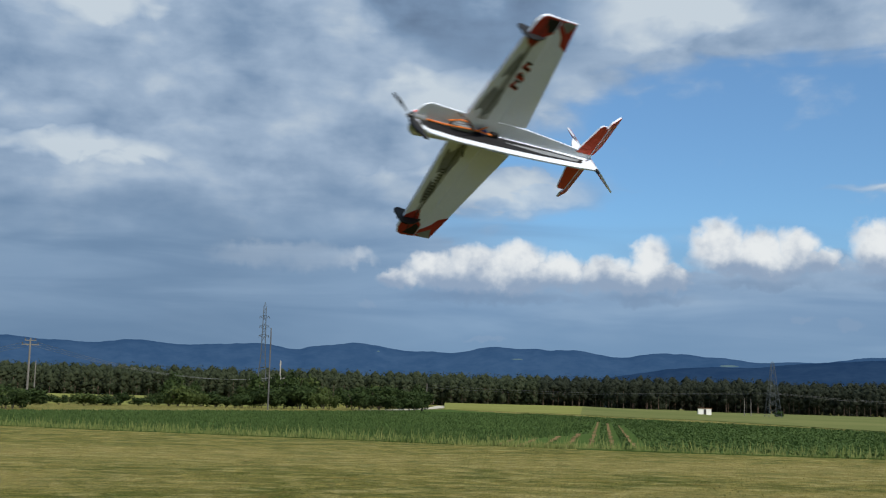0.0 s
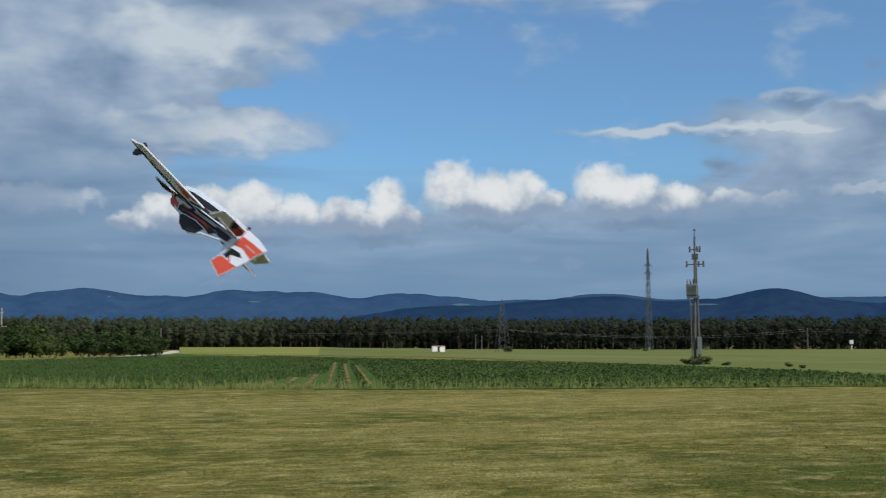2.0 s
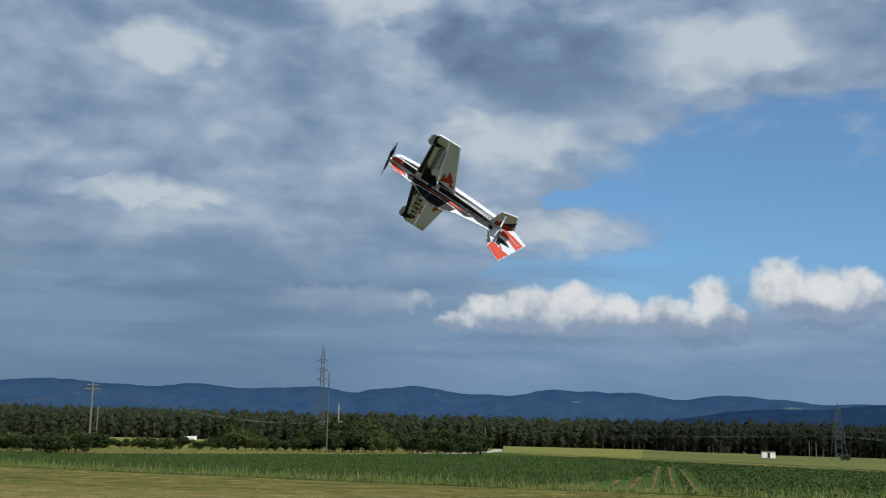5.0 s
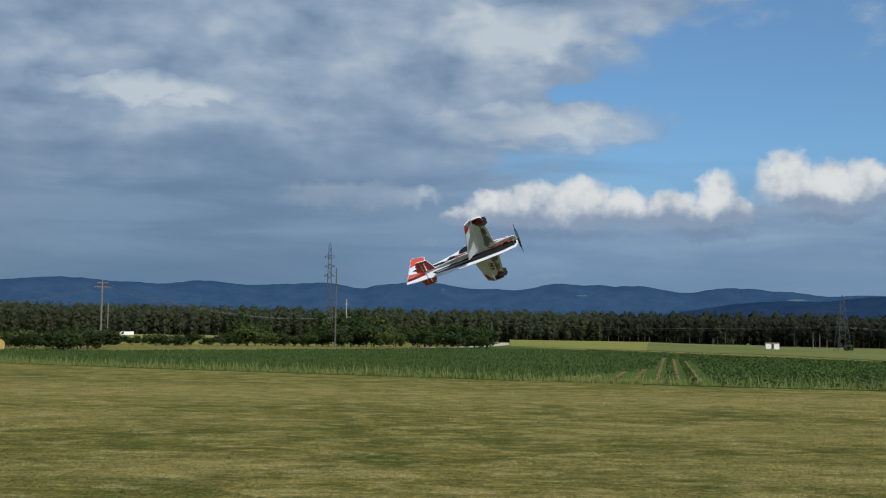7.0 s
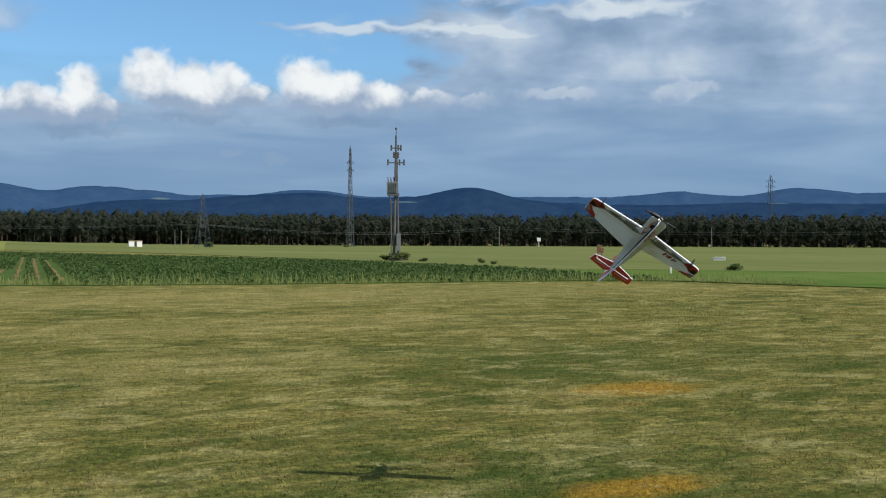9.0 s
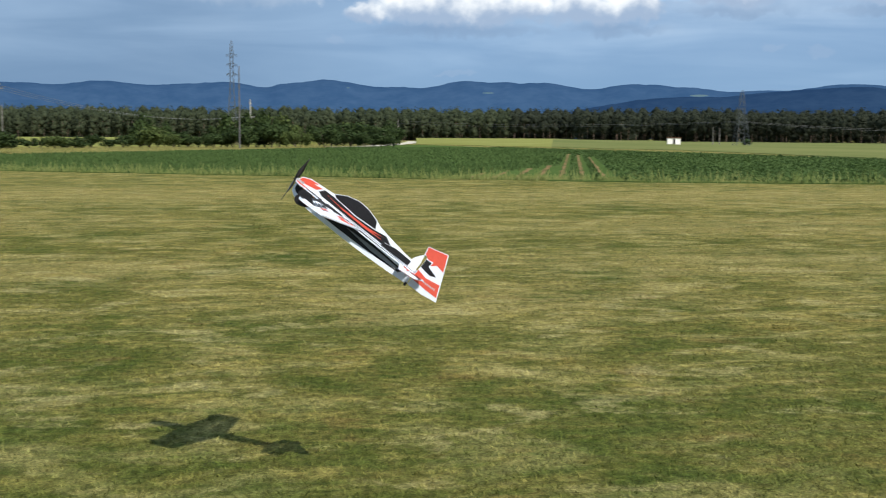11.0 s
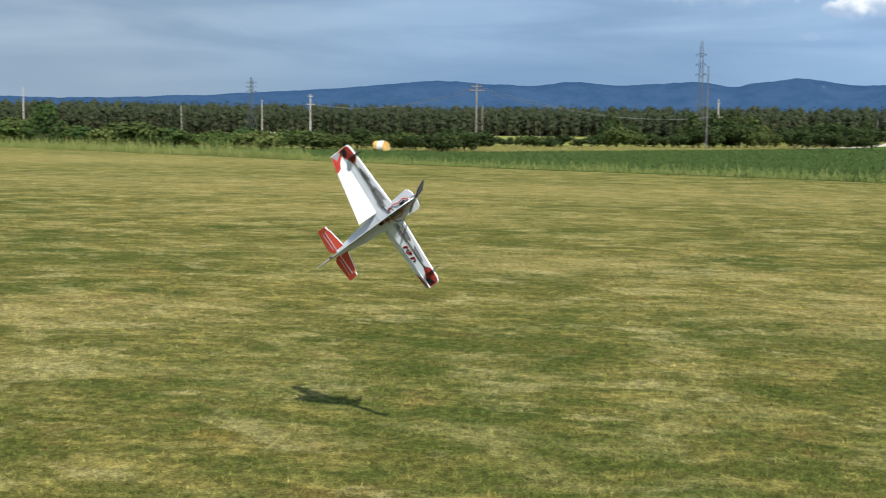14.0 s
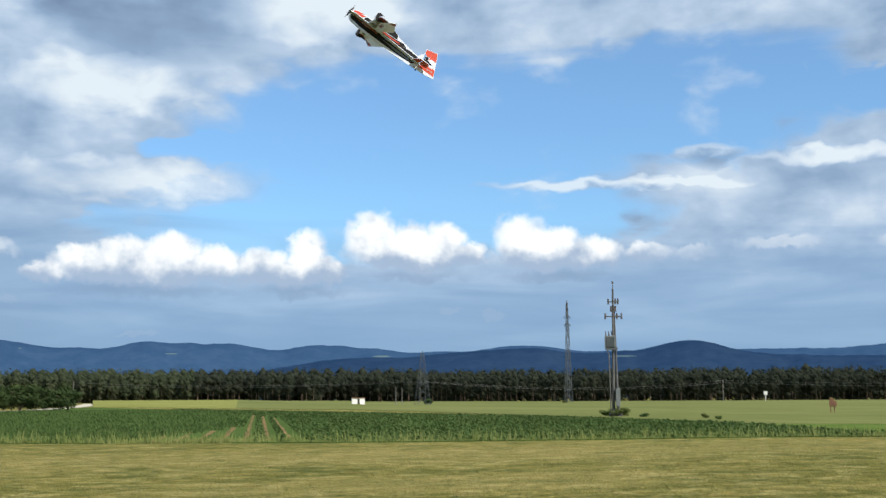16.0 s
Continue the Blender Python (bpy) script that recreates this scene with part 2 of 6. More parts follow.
def leafy(name, a, b, island=0.5, scale=0.5):
    m = surface(name, a, b, scale, 0.8, 3.0, 0.3, island=island, spec=0.12)
    k = m.node_tree
    p = next(n for n in k.nodes if n.type == "BSDF_PRINCIPLED")
    out = next(n for n in k.nodes if n.type == "OUTPUT_MATERIAL")
    tr = k.nodes.new("ShaderNodeBsdfTranslucent")
    ms = k.nodes.new("ShaderNodeMixShader")
    ms.inputs[0].default_value = 0.3
    k.links.new(p.inputs["Base Color"].links[0].from_socket, tr.inputs[0])
    k.links.new(p.outputs[0], ms.inputs[1])
    k.links.new(tr.outputs[0], ms.inputs[2])
    k.links.new(ms.outputs[0], out.inputs[0])
    return m


def mown_grass(name="mown_grass", blades=False):
    """Short dry lawn: mowing streaks across the view, straw and green patches, ochre spots."""
    m = bpy.data.materials.new(name)
    m.use_nodes = True
    k = Nodes(m.node_tree)
    out = k.node("ShaderNodeOutputMaterial")
    p = k.node("ShaderNodeBsdfPrincipled", Roughness=0.9)
    p.inputs["Specular IOR Level"].default_value = 0.03
    co = k.node("ShaderNodeTexCoord").outputs["Object"]

    def mapped(sx, sy, rot=0.0, x=0.0, y=0.0):
        mp = k.node("ShaderNodeMapping")
        mp.inputs["Scale"].default_value = (sx, sy, 0.0)
        mp.inputs["Rotation"].default_value = (0, 0, radians(rot))
        mp.inputs["Location"].default_value = (x, y, 0)
        k.link(co, mp.inputs[0])
        return mp.outputs[0]

    flat = mapped(1.0, 1.0)
    streak = k.noise(mapped(1.5, 2.7, 3.0), 1.0, 6.0, 0.7, 0.5)
    swath = k.noise(mapped(0.16, 0.9, -2.0), 1.0, 3.0, 0.5)
    patch = k.noise(mapped(0.95, 1.05), 0.5, 5.0, 0.62)
    tuft = k.noise(mapped(0.8, 1.3), 4.6, 6.0, 0.72)
    blade = k.noise(flat, 60.0, 3.0, 0.7)
    straw = k.noise(mapped(2.0, 3.6, 2.0, 3.0, 8.0), 1.1, 5.0, 0.65, 0.5)
    ochre = k.noise(mapped(0.8, 1.1, 0.0, 5.0), 0.5, 4.0, 0.6)
    f = k.math("ADD", k.math("MULTIPLY", streak, 0.32), k.math("MULTIPLY", patch, 0.40))
    f = k.math("ADD", f, k.math("MULTIPLY", swath, 0.12))
    f = k.math("ADD", f, k.math("MULTIPLY", tuft, 0.42))
    dry = k.span(f, 0.47, 0.78)
    col = k.mix(dry, GRASS_GREEN, GRASS_DRY)
    col = k.mix(k.span(patch, 0.46, 0.32, 0.0, 0.45), col, (0.052, 0.082, 0.014))
    pale = k.math("MULTIPLY", k.span(straw, 0.48, 0.66), k.span(patch, 0.36, 0.54))
    col = k.mix(k.math("MULTIPLY", pale, 0.62), col, (0.37, 0.305, 0.092))
    col = k.mix(k.math("MULTIPLY", k.span(ochre, 0.60, 0.72, 0.0, 0.5), k.span(tuft, 0.35, 0.6)), col, (0.28, 0.165, 0.040))
    # straw left lying in drifts after the cut
    drift = k.noise(mapped(0.50, 0.75, 2.0, 7.0, 3.0), 1.5, 5.0, 0.66, 0.6)
    col = k.mix(k.span(drift, 0.51, 0.64, 0.0, 0.62), col, (0.34, 0.295, 0.112))
    col = k.mix(k.span(drift, 0.47, 0.34, 0.0, 0.48), col, (0.062, 0.084, 0.015))
    sep = k.node("ShaderNodeSeparateXYZ")
    k.link(co, sep.inputs[0])
    # broad fresh areas; the worn ones also hold painted grazing sheen
    area = k.noise(flat, 0.11, 3.0, 0.5)
    mottle = k.noise(mapped(0.9, 1.6), 2.2, 5.0, 0.65, 0.4)
    fresh = k.math("MULTIPLY", k.span(k.math("ADD", area, k.math("MULTIPLY", mottle, 0.6)), 0.82, 0.62), 0.34)
    col = k.mix(fresh, col, (0.052, 0.080, 0.013))
    for cx, cy, rx, ry in GREEN_AREAS:
        u = k.math("DIVIDE", k.math("SUBTRACT", sep.outputs[0], cx), rx)
        v = k.math("DIVIDE", k.math("SUBTRACT", sep.outputs[1], cy), ry)
        d = k.math("ADD", k.math("MULTIPLY", u, u), k.math("MULTIPLY", v, v))
        d = k.math("ADD", d, k.math("MULTIPLY", k.math("SUBTRACT", mottle, 0.5), 5.0))
        col = k.mix(k.span(d, 1.5, -0.8, 0.0, 0.45), col, (0.060, 0.086, 0.018))
    for cx, cy, rx, ry in DRY_AND_SHEEN_AREAS:
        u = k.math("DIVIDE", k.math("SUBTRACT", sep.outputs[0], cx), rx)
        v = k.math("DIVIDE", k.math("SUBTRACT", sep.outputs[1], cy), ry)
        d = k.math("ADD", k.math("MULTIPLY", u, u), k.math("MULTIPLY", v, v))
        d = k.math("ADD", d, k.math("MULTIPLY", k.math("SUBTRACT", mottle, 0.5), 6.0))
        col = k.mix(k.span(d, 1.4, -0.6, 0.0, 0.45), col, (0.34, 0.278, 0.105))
    # two scorched spots
    for cx, cy, rx, ry in ((9.0, 10.3, 0.95, 0.65), (5.35, 6.15, 0.75, 0.35)):
        u = k.math("DIVIDE", k.math("SUBTRACT", sep.outputs[0], cx), rx)
        v = k.math("DIVIDE", k.math("SUBTRACT", sep.outputs[1], cy), ry)
        d = k.math("ADD", k.math("MULTIPLY", u, u), k.math("MULTIPLY", v, v))
        d = k.math("ADD", d, k.math("MULTIPLY", k.math("SUBTRACT", tuft, 0.5), 2.4))
        col = k.mix(k.span(d, 1.2, 0.1, 0.0, 0.6), col, (0.36, 0.195, 0.022))
    brown = k.noise(mapped(1.0, 1.2, 0.0, 11.0, 2.0), 1.3, 5.0, 0.65)
    col = k.mix(k.span(brown, 0.57, 0.68, 0.0, 0.35), col, (0.20, 0.125, 0.045))
    # lying cut straw in sharp-edged pale patches, thin green ones between
    heap = k.noise(mapped(0.9, 1.25, 4.0, 2.0, 9.0), 1.15, 7.0, 0.68, 0.35)
    col = k.mix(k.span(heap, 0.545, 0.640, 0.0, 0.50), col, (0.36, 0.318, 0.138))
    col = k.mix(k.span(heap, 0.455, 0.36, 0.0, 0.34), col, (0.060, 0.086, 0.019))
    fleck = k.noise(mapped(1.0, 0.8), 15.0, 4.0, 0.75)
    col = k.mix(1.0, col, k.span(fleck, 0.34, 0.68, 0.64, 1.42), "MULTIPLY")
    if blades:
        g = k.node("ShaderNodeNewGeometry")
        col = k.mix(1.0, col, k.span(g.outputs["Random Per Island"], 0.0, 1.0, 0.55, 1.40), "MULTIPLY")
        col = k.mix(k.span(g.outputs["Random Per Island"], 0.4, 0.0, 0.0, 0.35), col, (0.036, 0.064, 0.010))
    else:
        col = k.mix(1.0, col, k.span(blade, 0.28, 0.75, 0.60, 1.48), "MULTIPLY")
        bp = k.node("ShaderNodeBump", Strength=0.8, Distance=0.04)
        k.link(k.math("ADD", blade, k.math("MULTIPLY", tuft, 1.4)), bp.inputs["Height"])
        k.link(bp.outputs[0], p.inputs["Normal"])
    k.link(col, p.inputs["Base Color"])
    k.link(p.outputs[0], out.inputs[0])
    return m


GREEN_AREAS = ((1.0, 5.5, 5.5, 2.6), (4.5, 7.0, 4.5, 3.0), (-3.0, 7.5, 2.5, 1.5), (11.0, 13.0, 5.0, 3.0), (0.0, 10.0, 3.5, 1.2))
# nearby entries are dry grass; the far ones brighten the lawn for low-angle sheen
DRY_AND_SHEEN_AREAS = ((-7.6, 6.6, 2.6, 1.5), (-6.4, 9.6, 2.4, 1.2), (1.5, 12.0, 3.0, 1.6), (5.0, 15.5, 4.0, 2.0), (-3.5, 15.0, 3.5, 1.8), (8.5, 22.0, 7.0, 3.0), (-9.0, 24.0, 6.0, 3.0), (-12.0, 35.0, 24.0, 7.0), (17.0, 33.0, 17.0, 6.0), (-50.0, 62.0, 30.0, 14.0))
GRASS_GREEN, GRASS_DRY = (0.057, 0.074, 0.013), (0.190, 0.162, 0.046)
M = {
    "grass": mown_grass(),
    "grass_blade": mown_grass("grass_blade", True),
    "crop": surface("green_crop", (0.040, 0.072, 0.020), (0.070, 0.110, 0.032), 0.25, 0.8, 2.5, 0.5, 0.5, island=0.3, spec=0.0),
    "crop_leaf": leafy("crop_leaf", (0.040, 0.074, 0.020), (0.082, 0.126, 0.038)),
    "tall_grass": leafy("tall_grass", (0.11, 0.16, 0.04), (0.24, 0.25, 0.09)),
    "soil": surface("furrow_soil", (0.145, 0.100, 0.048), (0.24, 0.170, 0.085), 0.6, 0.95, 6.0, 0.5, 0.5, spec=0.0),
    "yellow_field": surface("yellow_field", (0.155, 0.168, 0.046), (0.22, 0.225, 0.075), 0.05, 0.9, 0.6, 0.4, spec=0.0),
    "stubble": surface("pale_field", (0.108, 0.128, 0.044), (0.158, 0.168, 0.064), 0.03, 0.9, 0.4, 0.4, stretch=(1, 0.3, 1), spec=0.0),
    "meadow": surface("meadow", (0.060, 0.105, 0.024), (0.105, 0.145, 0.038), 0.04, 0.9, 0.5, 0.4, spec=0.0),
    "track": surface("gravel_track", (0.40, 0.37, 0.30), (0.52, 0.48, 0.40), 0.3, 0.95, 3.0, spec=0.0),
    "pine": leafy("pine_needles", (0.021, 0.028, 0.018), (0.039, 0.046, 0.029), 0.2, 0.14),
    "mixed_wood": leafy("mixed_wood_leaves", (0.031, 0.043, 0.022), (0.060, 0.073, 0.038), 0.2, 0.12),
    # leaf colours of the belt, darkened to paint in the cloud shadow over it
    "belt_shaded": leafy("belt_leaf_cloud_shaded", (0.023, 0.040, 0.013), (0.048, 0.073, 0.022)),
    "belt_olive_shaded": leafy("belt_leaf_olive_cloud_shaded", (0.046, 0.070, 0.020), (0.090, 0.116, 0.034)),
    "pine_bark": surface("pine_bark", (0.09, 0.06, 0.045), (0.17, 0.12, 0.09), 0.4, 0.9),
    "leaf": leafy("leaf_green", (0.038, 0.072, 0.016), (0.100, 0.145, 0.034)),
    "leaf_pale": leafy("leaf_pale", (0.075, 0.110, 0.030), (0.16, 0.18, 0.06)),
    "leaf_dark": leafy("leaf_dark", (0.026, 0.056, 0.016), (0.065, 0.110, 0.032)),
    "blossom": leafy("blossom", (0.45, 0.46, 0.32), (0.62, 0.62, 0.48)),
    "bark": surface("bark", (0.06, 0.05, 0.038), (0.13, 0.105, 0.08), 1.5, 0.9, relief=0.4),
    "wood_pole": surface("grey_pole", (0.10, 0.096, 0.088), (0.20, 0.186, 0.165), 0.8, 0.85, 9.0, 0.4, 0.3, stretch=(4, 4, 0.5)),
    "concrete": surface("concrete_pole", (0.24, 0.235, 0.22), (0.36, 0.35, 0.33), 1.2, 0.85, 12.0),
    "dark_concrete": surface("weathered_concrete", (0.055, 0.056, 0.056), (0.12, 0.118, 0.115), 1.2, 0.85, 12.0, stretch=(3, 3, 0.6)),
    "steel": surface("galvanised_steel", (0.035, 0.045, 0.052), (0.075, 0.088, 0.098), 0.5, 0.75, 6.0),
    "steel_dark": surface("weathered_steel", (0.07, 0.08, 0.085), (0.14, 0.15, 0.16), 0.5, 0.6, 6.0, metal=0.3),
    "grey_box": surface("grey_housing", (0.11, 0.125, 0.125), (0.18, 0.195, 0.195), 2.0, 0.5, 20.0),
    "porcelain": surface("insulator", (0.05, 0.045, 0.042), (0.10, 0.085, 0.075), 4.0, 0.3),
    "wire": surface("wire", (0.10, 0.10, 0.10), (0.18, 0.18, 0.18), 1.0, 0.5),
    "white_wall": surface("white_plaster", (0.70, 0.69, 0.64), (0.82, 0.81, 0.77), 0.8, 0.9, 8.0),
    "dark_gap": surface("dark_doorway", (0.03, 0.03, 0.03), (0.06, 0.055, 0.05), 1.0, 0.9),
    "roof_red": surface("red_tile_roof", (0.20, 0.055, 0.045), (0.30, 0.085, 0.065), 0.4, 0.85, 4.0),
    "straw": surface("straw", (0.42, 0.24, 0.06), (0.60, 0.38, 0.12), 2.0, 0.9, 14.0, 0.5, 0.5),
    "net": surface("pale_bale_wrap", (0.55, 0.54, 0.46), (0.70, 0.69, 0.62), 2.0, 0.8, 14.0),
    "rust": surface("brown_wood", (0.14, 0.07, 0.04), (0.24, 0.12, 0.07), 3.0, 0.85),
    "van_white": surface("white_paint", (0.75, 0.76, 0.77), (0.82, 0.82, 0.82), 1.0, 0.35),
    "glass": surface("dark_glass", (0.02, 0.025, 0.03), (0.03, 0.035, 0.04), 1.0, 0.1),
    "tyre": surface("tyre", (0.015, 0.015, 0.015), (0.03, 0.03, 0.03), 4.0, 0.8),
    # aerial haze over the far range is mixed into its blue colours and emission
    "hill_far": surface("hazed_far_wooded_hill", (0.012, 0.024, 0.042), (0.022, 0.038, 0.060), 0.012, 1.0, 0.05, 0.4, haze_glow=(0.016, 0.047, 0.112), spec=0.0),
    # weaker haze for the nearer range, again held in tint and emission
    "hill_near": surface("hazed_nearer_wooded_hill", (0.009, 0.017, 0.028), (0.016, 0.028, 0.042), 0.012, 1.0, 0.05, 0.4, haze_glow=(0.004, 0.020, 0.064), spec=0.0),
    # clearings get the hills' haze too, as bluish colour with emission
    "hill_field": surface("hazed_distant_clearing", (0.06, 0.10, 0.10), (0.09, 0.13, 0.12), 0.01, 1.0, 0.05, haze_glow=(0.035, 0.065, 0.10), spec=0.0),
}


# ---------------------------------------------------------------- mesh helpers
def at(az, dist, z=0.0):
    """A place by its bearing (degrees to the left of ahead) and distance."""
    return (-math.sin(radians(az)) * dist, math.cos(radians(az)) * dist, z)


def mesh_of(bm, name, materials, smooth=False):
    me = bpy.data.meshes.new(name)
    bm.normal_update()
    bm.to_mesh(me)
    bm.free()
    for m in materials if isinstance(materials, (list, tuple)) else [materials]:
        me.materials.append(m)
    if smooth:
        for p in me.polygons:
            p.use_smooth = True
    return me


def part(name, bm, material, parent=None, label="", smooth=False):
    ob = new(name, mesh_of(bm, name, material, smooth))
    if parent is not None:
        ob.parent = parent
    if label:
        ob["label"] = label
    return ob


def raw_mesh(name, verts, faces, material):
    me = bpy.data.meshes.new(name)
    me.from_pydata(verts, [], faces)
    me.materials.append(material)
    me.update()
    return me


def add_box(bm, lo, hi, bevel=0.0):
    r = bmesh.ops.create_cube(bm, size=1.0)
    sx, sy, sz = (hi[i] - lo[i] for i in range(3))
    for v in r["verts"]:
        v.co = Vector((lo[0] + (v.co.x + 0.5) * sx, lo[1] + (v.co.y + 0.5) * sy, lo[2] + (v.co.z + 0.5) * sz))
    if bevel:
        es = list({e for v in r["verts"] for e in v.link_edges})
        bmesh.ops.bevel(bm, geom=es, offset=bevel, segments=2, affect="EDGES", profile=0.5)
    return bm


def add_bar(bm, a, b, r0, r1=None, sides=8):
    """A tapered round bar from a to b."""
    a, b = Vector(a), Vector(b)
    r1 = r0 if r1 is None else r1
    d = b - a
    m = Matrix.Translation((a + b) / 2) @ d.to_track_quat("Z", "Y").to_matrix().to_4x4()
    bmesh.ops.create_cone(bm, cap_ends=True, segments=sides, radius1=r0, radius2=r1, depth=d.length, matrix=m)
    return bm


def plate(bm, outline, lo, hi, axis="z"):
    """A flat outline given thickness between lo and hi along an axis."""
    def p(u, v, w):
        return (u, v, w) if axis == "z" else (u, w, v)
    n = len(outline)
    a = [bm.verts.new(p(u, v, lo)) for u, v in outline]
    b = [bm.verts.new(p(u, v, hi)) for u, v in outline]
    bm.faces.new(a[::-1])
    bm.faces.new(b)
    for i in range(n):
        bm.faces.new((a[i], a[(i + 1) % n], b[(i + 1) % n], b[i]))
    bmesh.ops.recalc_face_normals(bm, faces=bm.faces[:])
    return bm


def field(name, outline, z, material, label, category, kind="structure"):
    bm = bmesh.new()
    bm.faces.new([bm.verts.new((p[0], p[1], z + p[2] if len(p) > 2 else z)) for p in outline])
    bm.normal_update()
    edge = list(bm.verts)
    low = [bm.verts.new((v.co.x, v.co.y, -0.02)) for v in edge]
    bmesh.ops.triangulate(bm, faces=bm.faces[:])
    # a low bank closes the sheet down to the ground
    for i in range(len(edge)):
        j = (i + 1) % len(edge)
        bm.faces.new((edge[i], edge[j], low[j], low[i]))
    return tagged(part(name, bm, material), label, category, kind=kind)


# ---------------------------------------------------------------- ground, fields, hills
def build_ground():
    bm = bmesh.new()
    rings = [0.0, 12, 30, 60, 110, 200, 400, 900, 2000, 4600]
    prev = [bm.verts.new((0, 0, 0))]
    for r in rings[1:]:
        cur = [bm.verts.new((r * math.sin(i / 48 * math.tau), r * math.cos(i / 48 * math.tau), 0)) for i in range(48)]
        for i in range(48):
            j = (i + 1) % 48
            bm.faces.new((prev[0], cur[j], cur[i]) if len(prev) == 1 else (prev[i], prev[j], cur[j], cur[i]))
        prev = cur
    bmesh.ops.recalc_face_normals(bm, faces=bm.faces[:])
    g = tagged(part("ground", bm, M["grass"]), "dry short-mown grass airfield with straw-coloured streaks", "ground", kind="structure")
    if sum(p.normal.z for p in g.data.polygons) < 0:
        g.data.flip_normals()


build_ground()
EDGE = [(-122, 84), (-112, 101), (-97, 112), (-64, 92), (-50, 82), (-29, 67), (-13, 57), (-2, 51.2), (4, 47.6), (12, 43.8), (19, 42.0), (31, 40.2), (35, 38.0)]
field("grain_field", [*EDGE[3:9], (9.4, 52), (24, 120), (28, 200), (20.5, 277), (0.8, 186), (-16, 143), (-31, 108), (-58, 118)], 0.03, M["crop"], "smooth green field of young grain", "field")
field("row_crop_field", [(9.4, 52), (8.6, 45.2), (12, 43.8), (19, 42.0), (31, 40.2), (35, 38.0), (42, 60), (44, 87), (40, 121), (33, 166), (28, 200), (24, 120)], 0.042, M["crop"], "field of green row crops on brown soil", "field")
field("yellow_field", [at(-4.3, 285), at(-4.3, 640, 1.4), at(-11.0, 640, 1.3), at(-10.9, 216)], 0.06, M["yellow_field"], "pale yellow ripening field", "field")
field("grey_green_field", [at(-10.9, 216), at(-11.0, 640, 1.3), at(-17, 620, 0.3), at(-16.6, 175), at(-13.0, 190)], 0.05, M["stubble"], "grey-green meadow strip", "field")
field("meadow_strip", [at(-16.6, 175), at(-17, 620), at(-27, 480), at(-26, 108)], 0.05, M["stubble"], "pale green mown meadow", "field")
field("pale_field", [at(-26, 108), at(-27, 480), at(-60, 480), at(-60, 70), at(-44, 72), at(-36.2, 73)], 0.05, M["stubble"], "wide pale green field", "field")
field("green_verge", [(35, 38.0), (42, 60), at(-36.2, 73), at(-44, 72), at(-60, 70), at(-60, 44), (36.2, 31)], 0.04, M["meadow"], "rough green grass verge", "field")
field("far_pale_field", [at(1.5, 230), at(0, 400, 1.4), at(13, 410, 1.45), at(26, 420, 1.3), at(20, 230), at(15.5, 200)], 0.05, M["yellow_field"], "pale straw field behind bushes", "field")
field("rough_meadow", [*EDGE[:5], (-58, 118), (-78, 140), (-120, 150), (-170, 130), (-170, 90)], 0.045, M["meadow"], "rough uncut green meadow before the hedge", "field")
bm = bmesh.new()
TRACK = [(at(-0.2, 196), 1.6), (at(-1.9, 214), 1.7), (at(-3.3, 270), 2.0), (at(-4.0, 350), 2.4), (at(-4.25, 520), 3.0)]
vs = [[bm.verts.new((p[0] + s * w, p[1], 0.09)) for s in (-1, 1)] for p, w in TRACK]
for a, b in zip(vs, vs[1:]):
    bm.faces.new((a[0], a[1], b[1], b[0]))
tagged(part("gravel_track", bm, M["track"]), "pale gravel farm track", "track", kind="structure")


def ridge(name, dist, base, peaks, material, label, step=0.15, depth=500.0):
    """A wooded range: rounded peaks on a broad swell, with a ragged tree line."""
    def top(az):
        h = base(az) + sum(e * math.exp(-((az - a) / w) ** 2) for a, e, w in peaks)
        return h + noise.noise((az * 0.55, dist * 0.01, 0)) * 0.07 + noise.noise((az * 2.3, 7.0, 1)) * 0.03 + noise.noise((az * 9, 3.0, 2)) * 0.012
    verts, faces = [], []
    cols = int(136 / step)
    for i in range(cols + 1):
        az = 72 - i * step
        z = math.tan(radians(top(az))) * dist + 1.69
        for f, s in ((0.0, -depth), (0.55, -depth * 0.5), (0.86, -depth * 0.2), (1.0, 0.0), (0.3, depth * 0.35)):
            j = noise.noise((az * 1.7, f * 4.0, dist * 0.01)) * z * 0.05 * (0 < f < 1)
            verts.append(at(az, dist + s, z * f + j))
    for i in range(cols):
        for j in range(4):
            a = i * 5 + j
            faces.append((a, a + 5, a + 6, a + 1))
    ob = new(name, raw_mesh(name, verts, faces, material))
    ob.data.polygons.foreach_set("use_smooth", [True] * len(faces))
    return tagged(ob, label, "hills", kind="structure")


def swell(x, a, b):
    f = min(1.0, max(0.0, (x - a) / (b - a)))
    return f * f * (3 - 2 * f)


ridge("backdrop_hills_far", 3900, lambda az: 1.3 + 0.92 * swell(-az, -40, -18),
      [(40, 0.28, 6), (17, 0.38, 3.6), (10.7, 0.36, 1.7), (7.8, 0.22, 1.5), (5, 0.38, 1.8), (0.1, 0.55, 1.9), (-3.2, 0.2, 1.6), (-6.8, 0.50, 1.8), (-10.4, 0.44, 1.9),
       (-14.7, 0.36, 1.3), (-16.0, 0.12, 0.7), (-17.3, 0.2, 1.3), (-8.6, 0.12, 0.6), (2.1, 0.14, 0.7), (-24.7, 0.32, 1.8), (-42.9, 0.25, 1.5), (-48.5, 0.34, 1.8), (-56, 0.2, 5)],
      M["hill_far"], "distant wooded hills with blue haze painted in")
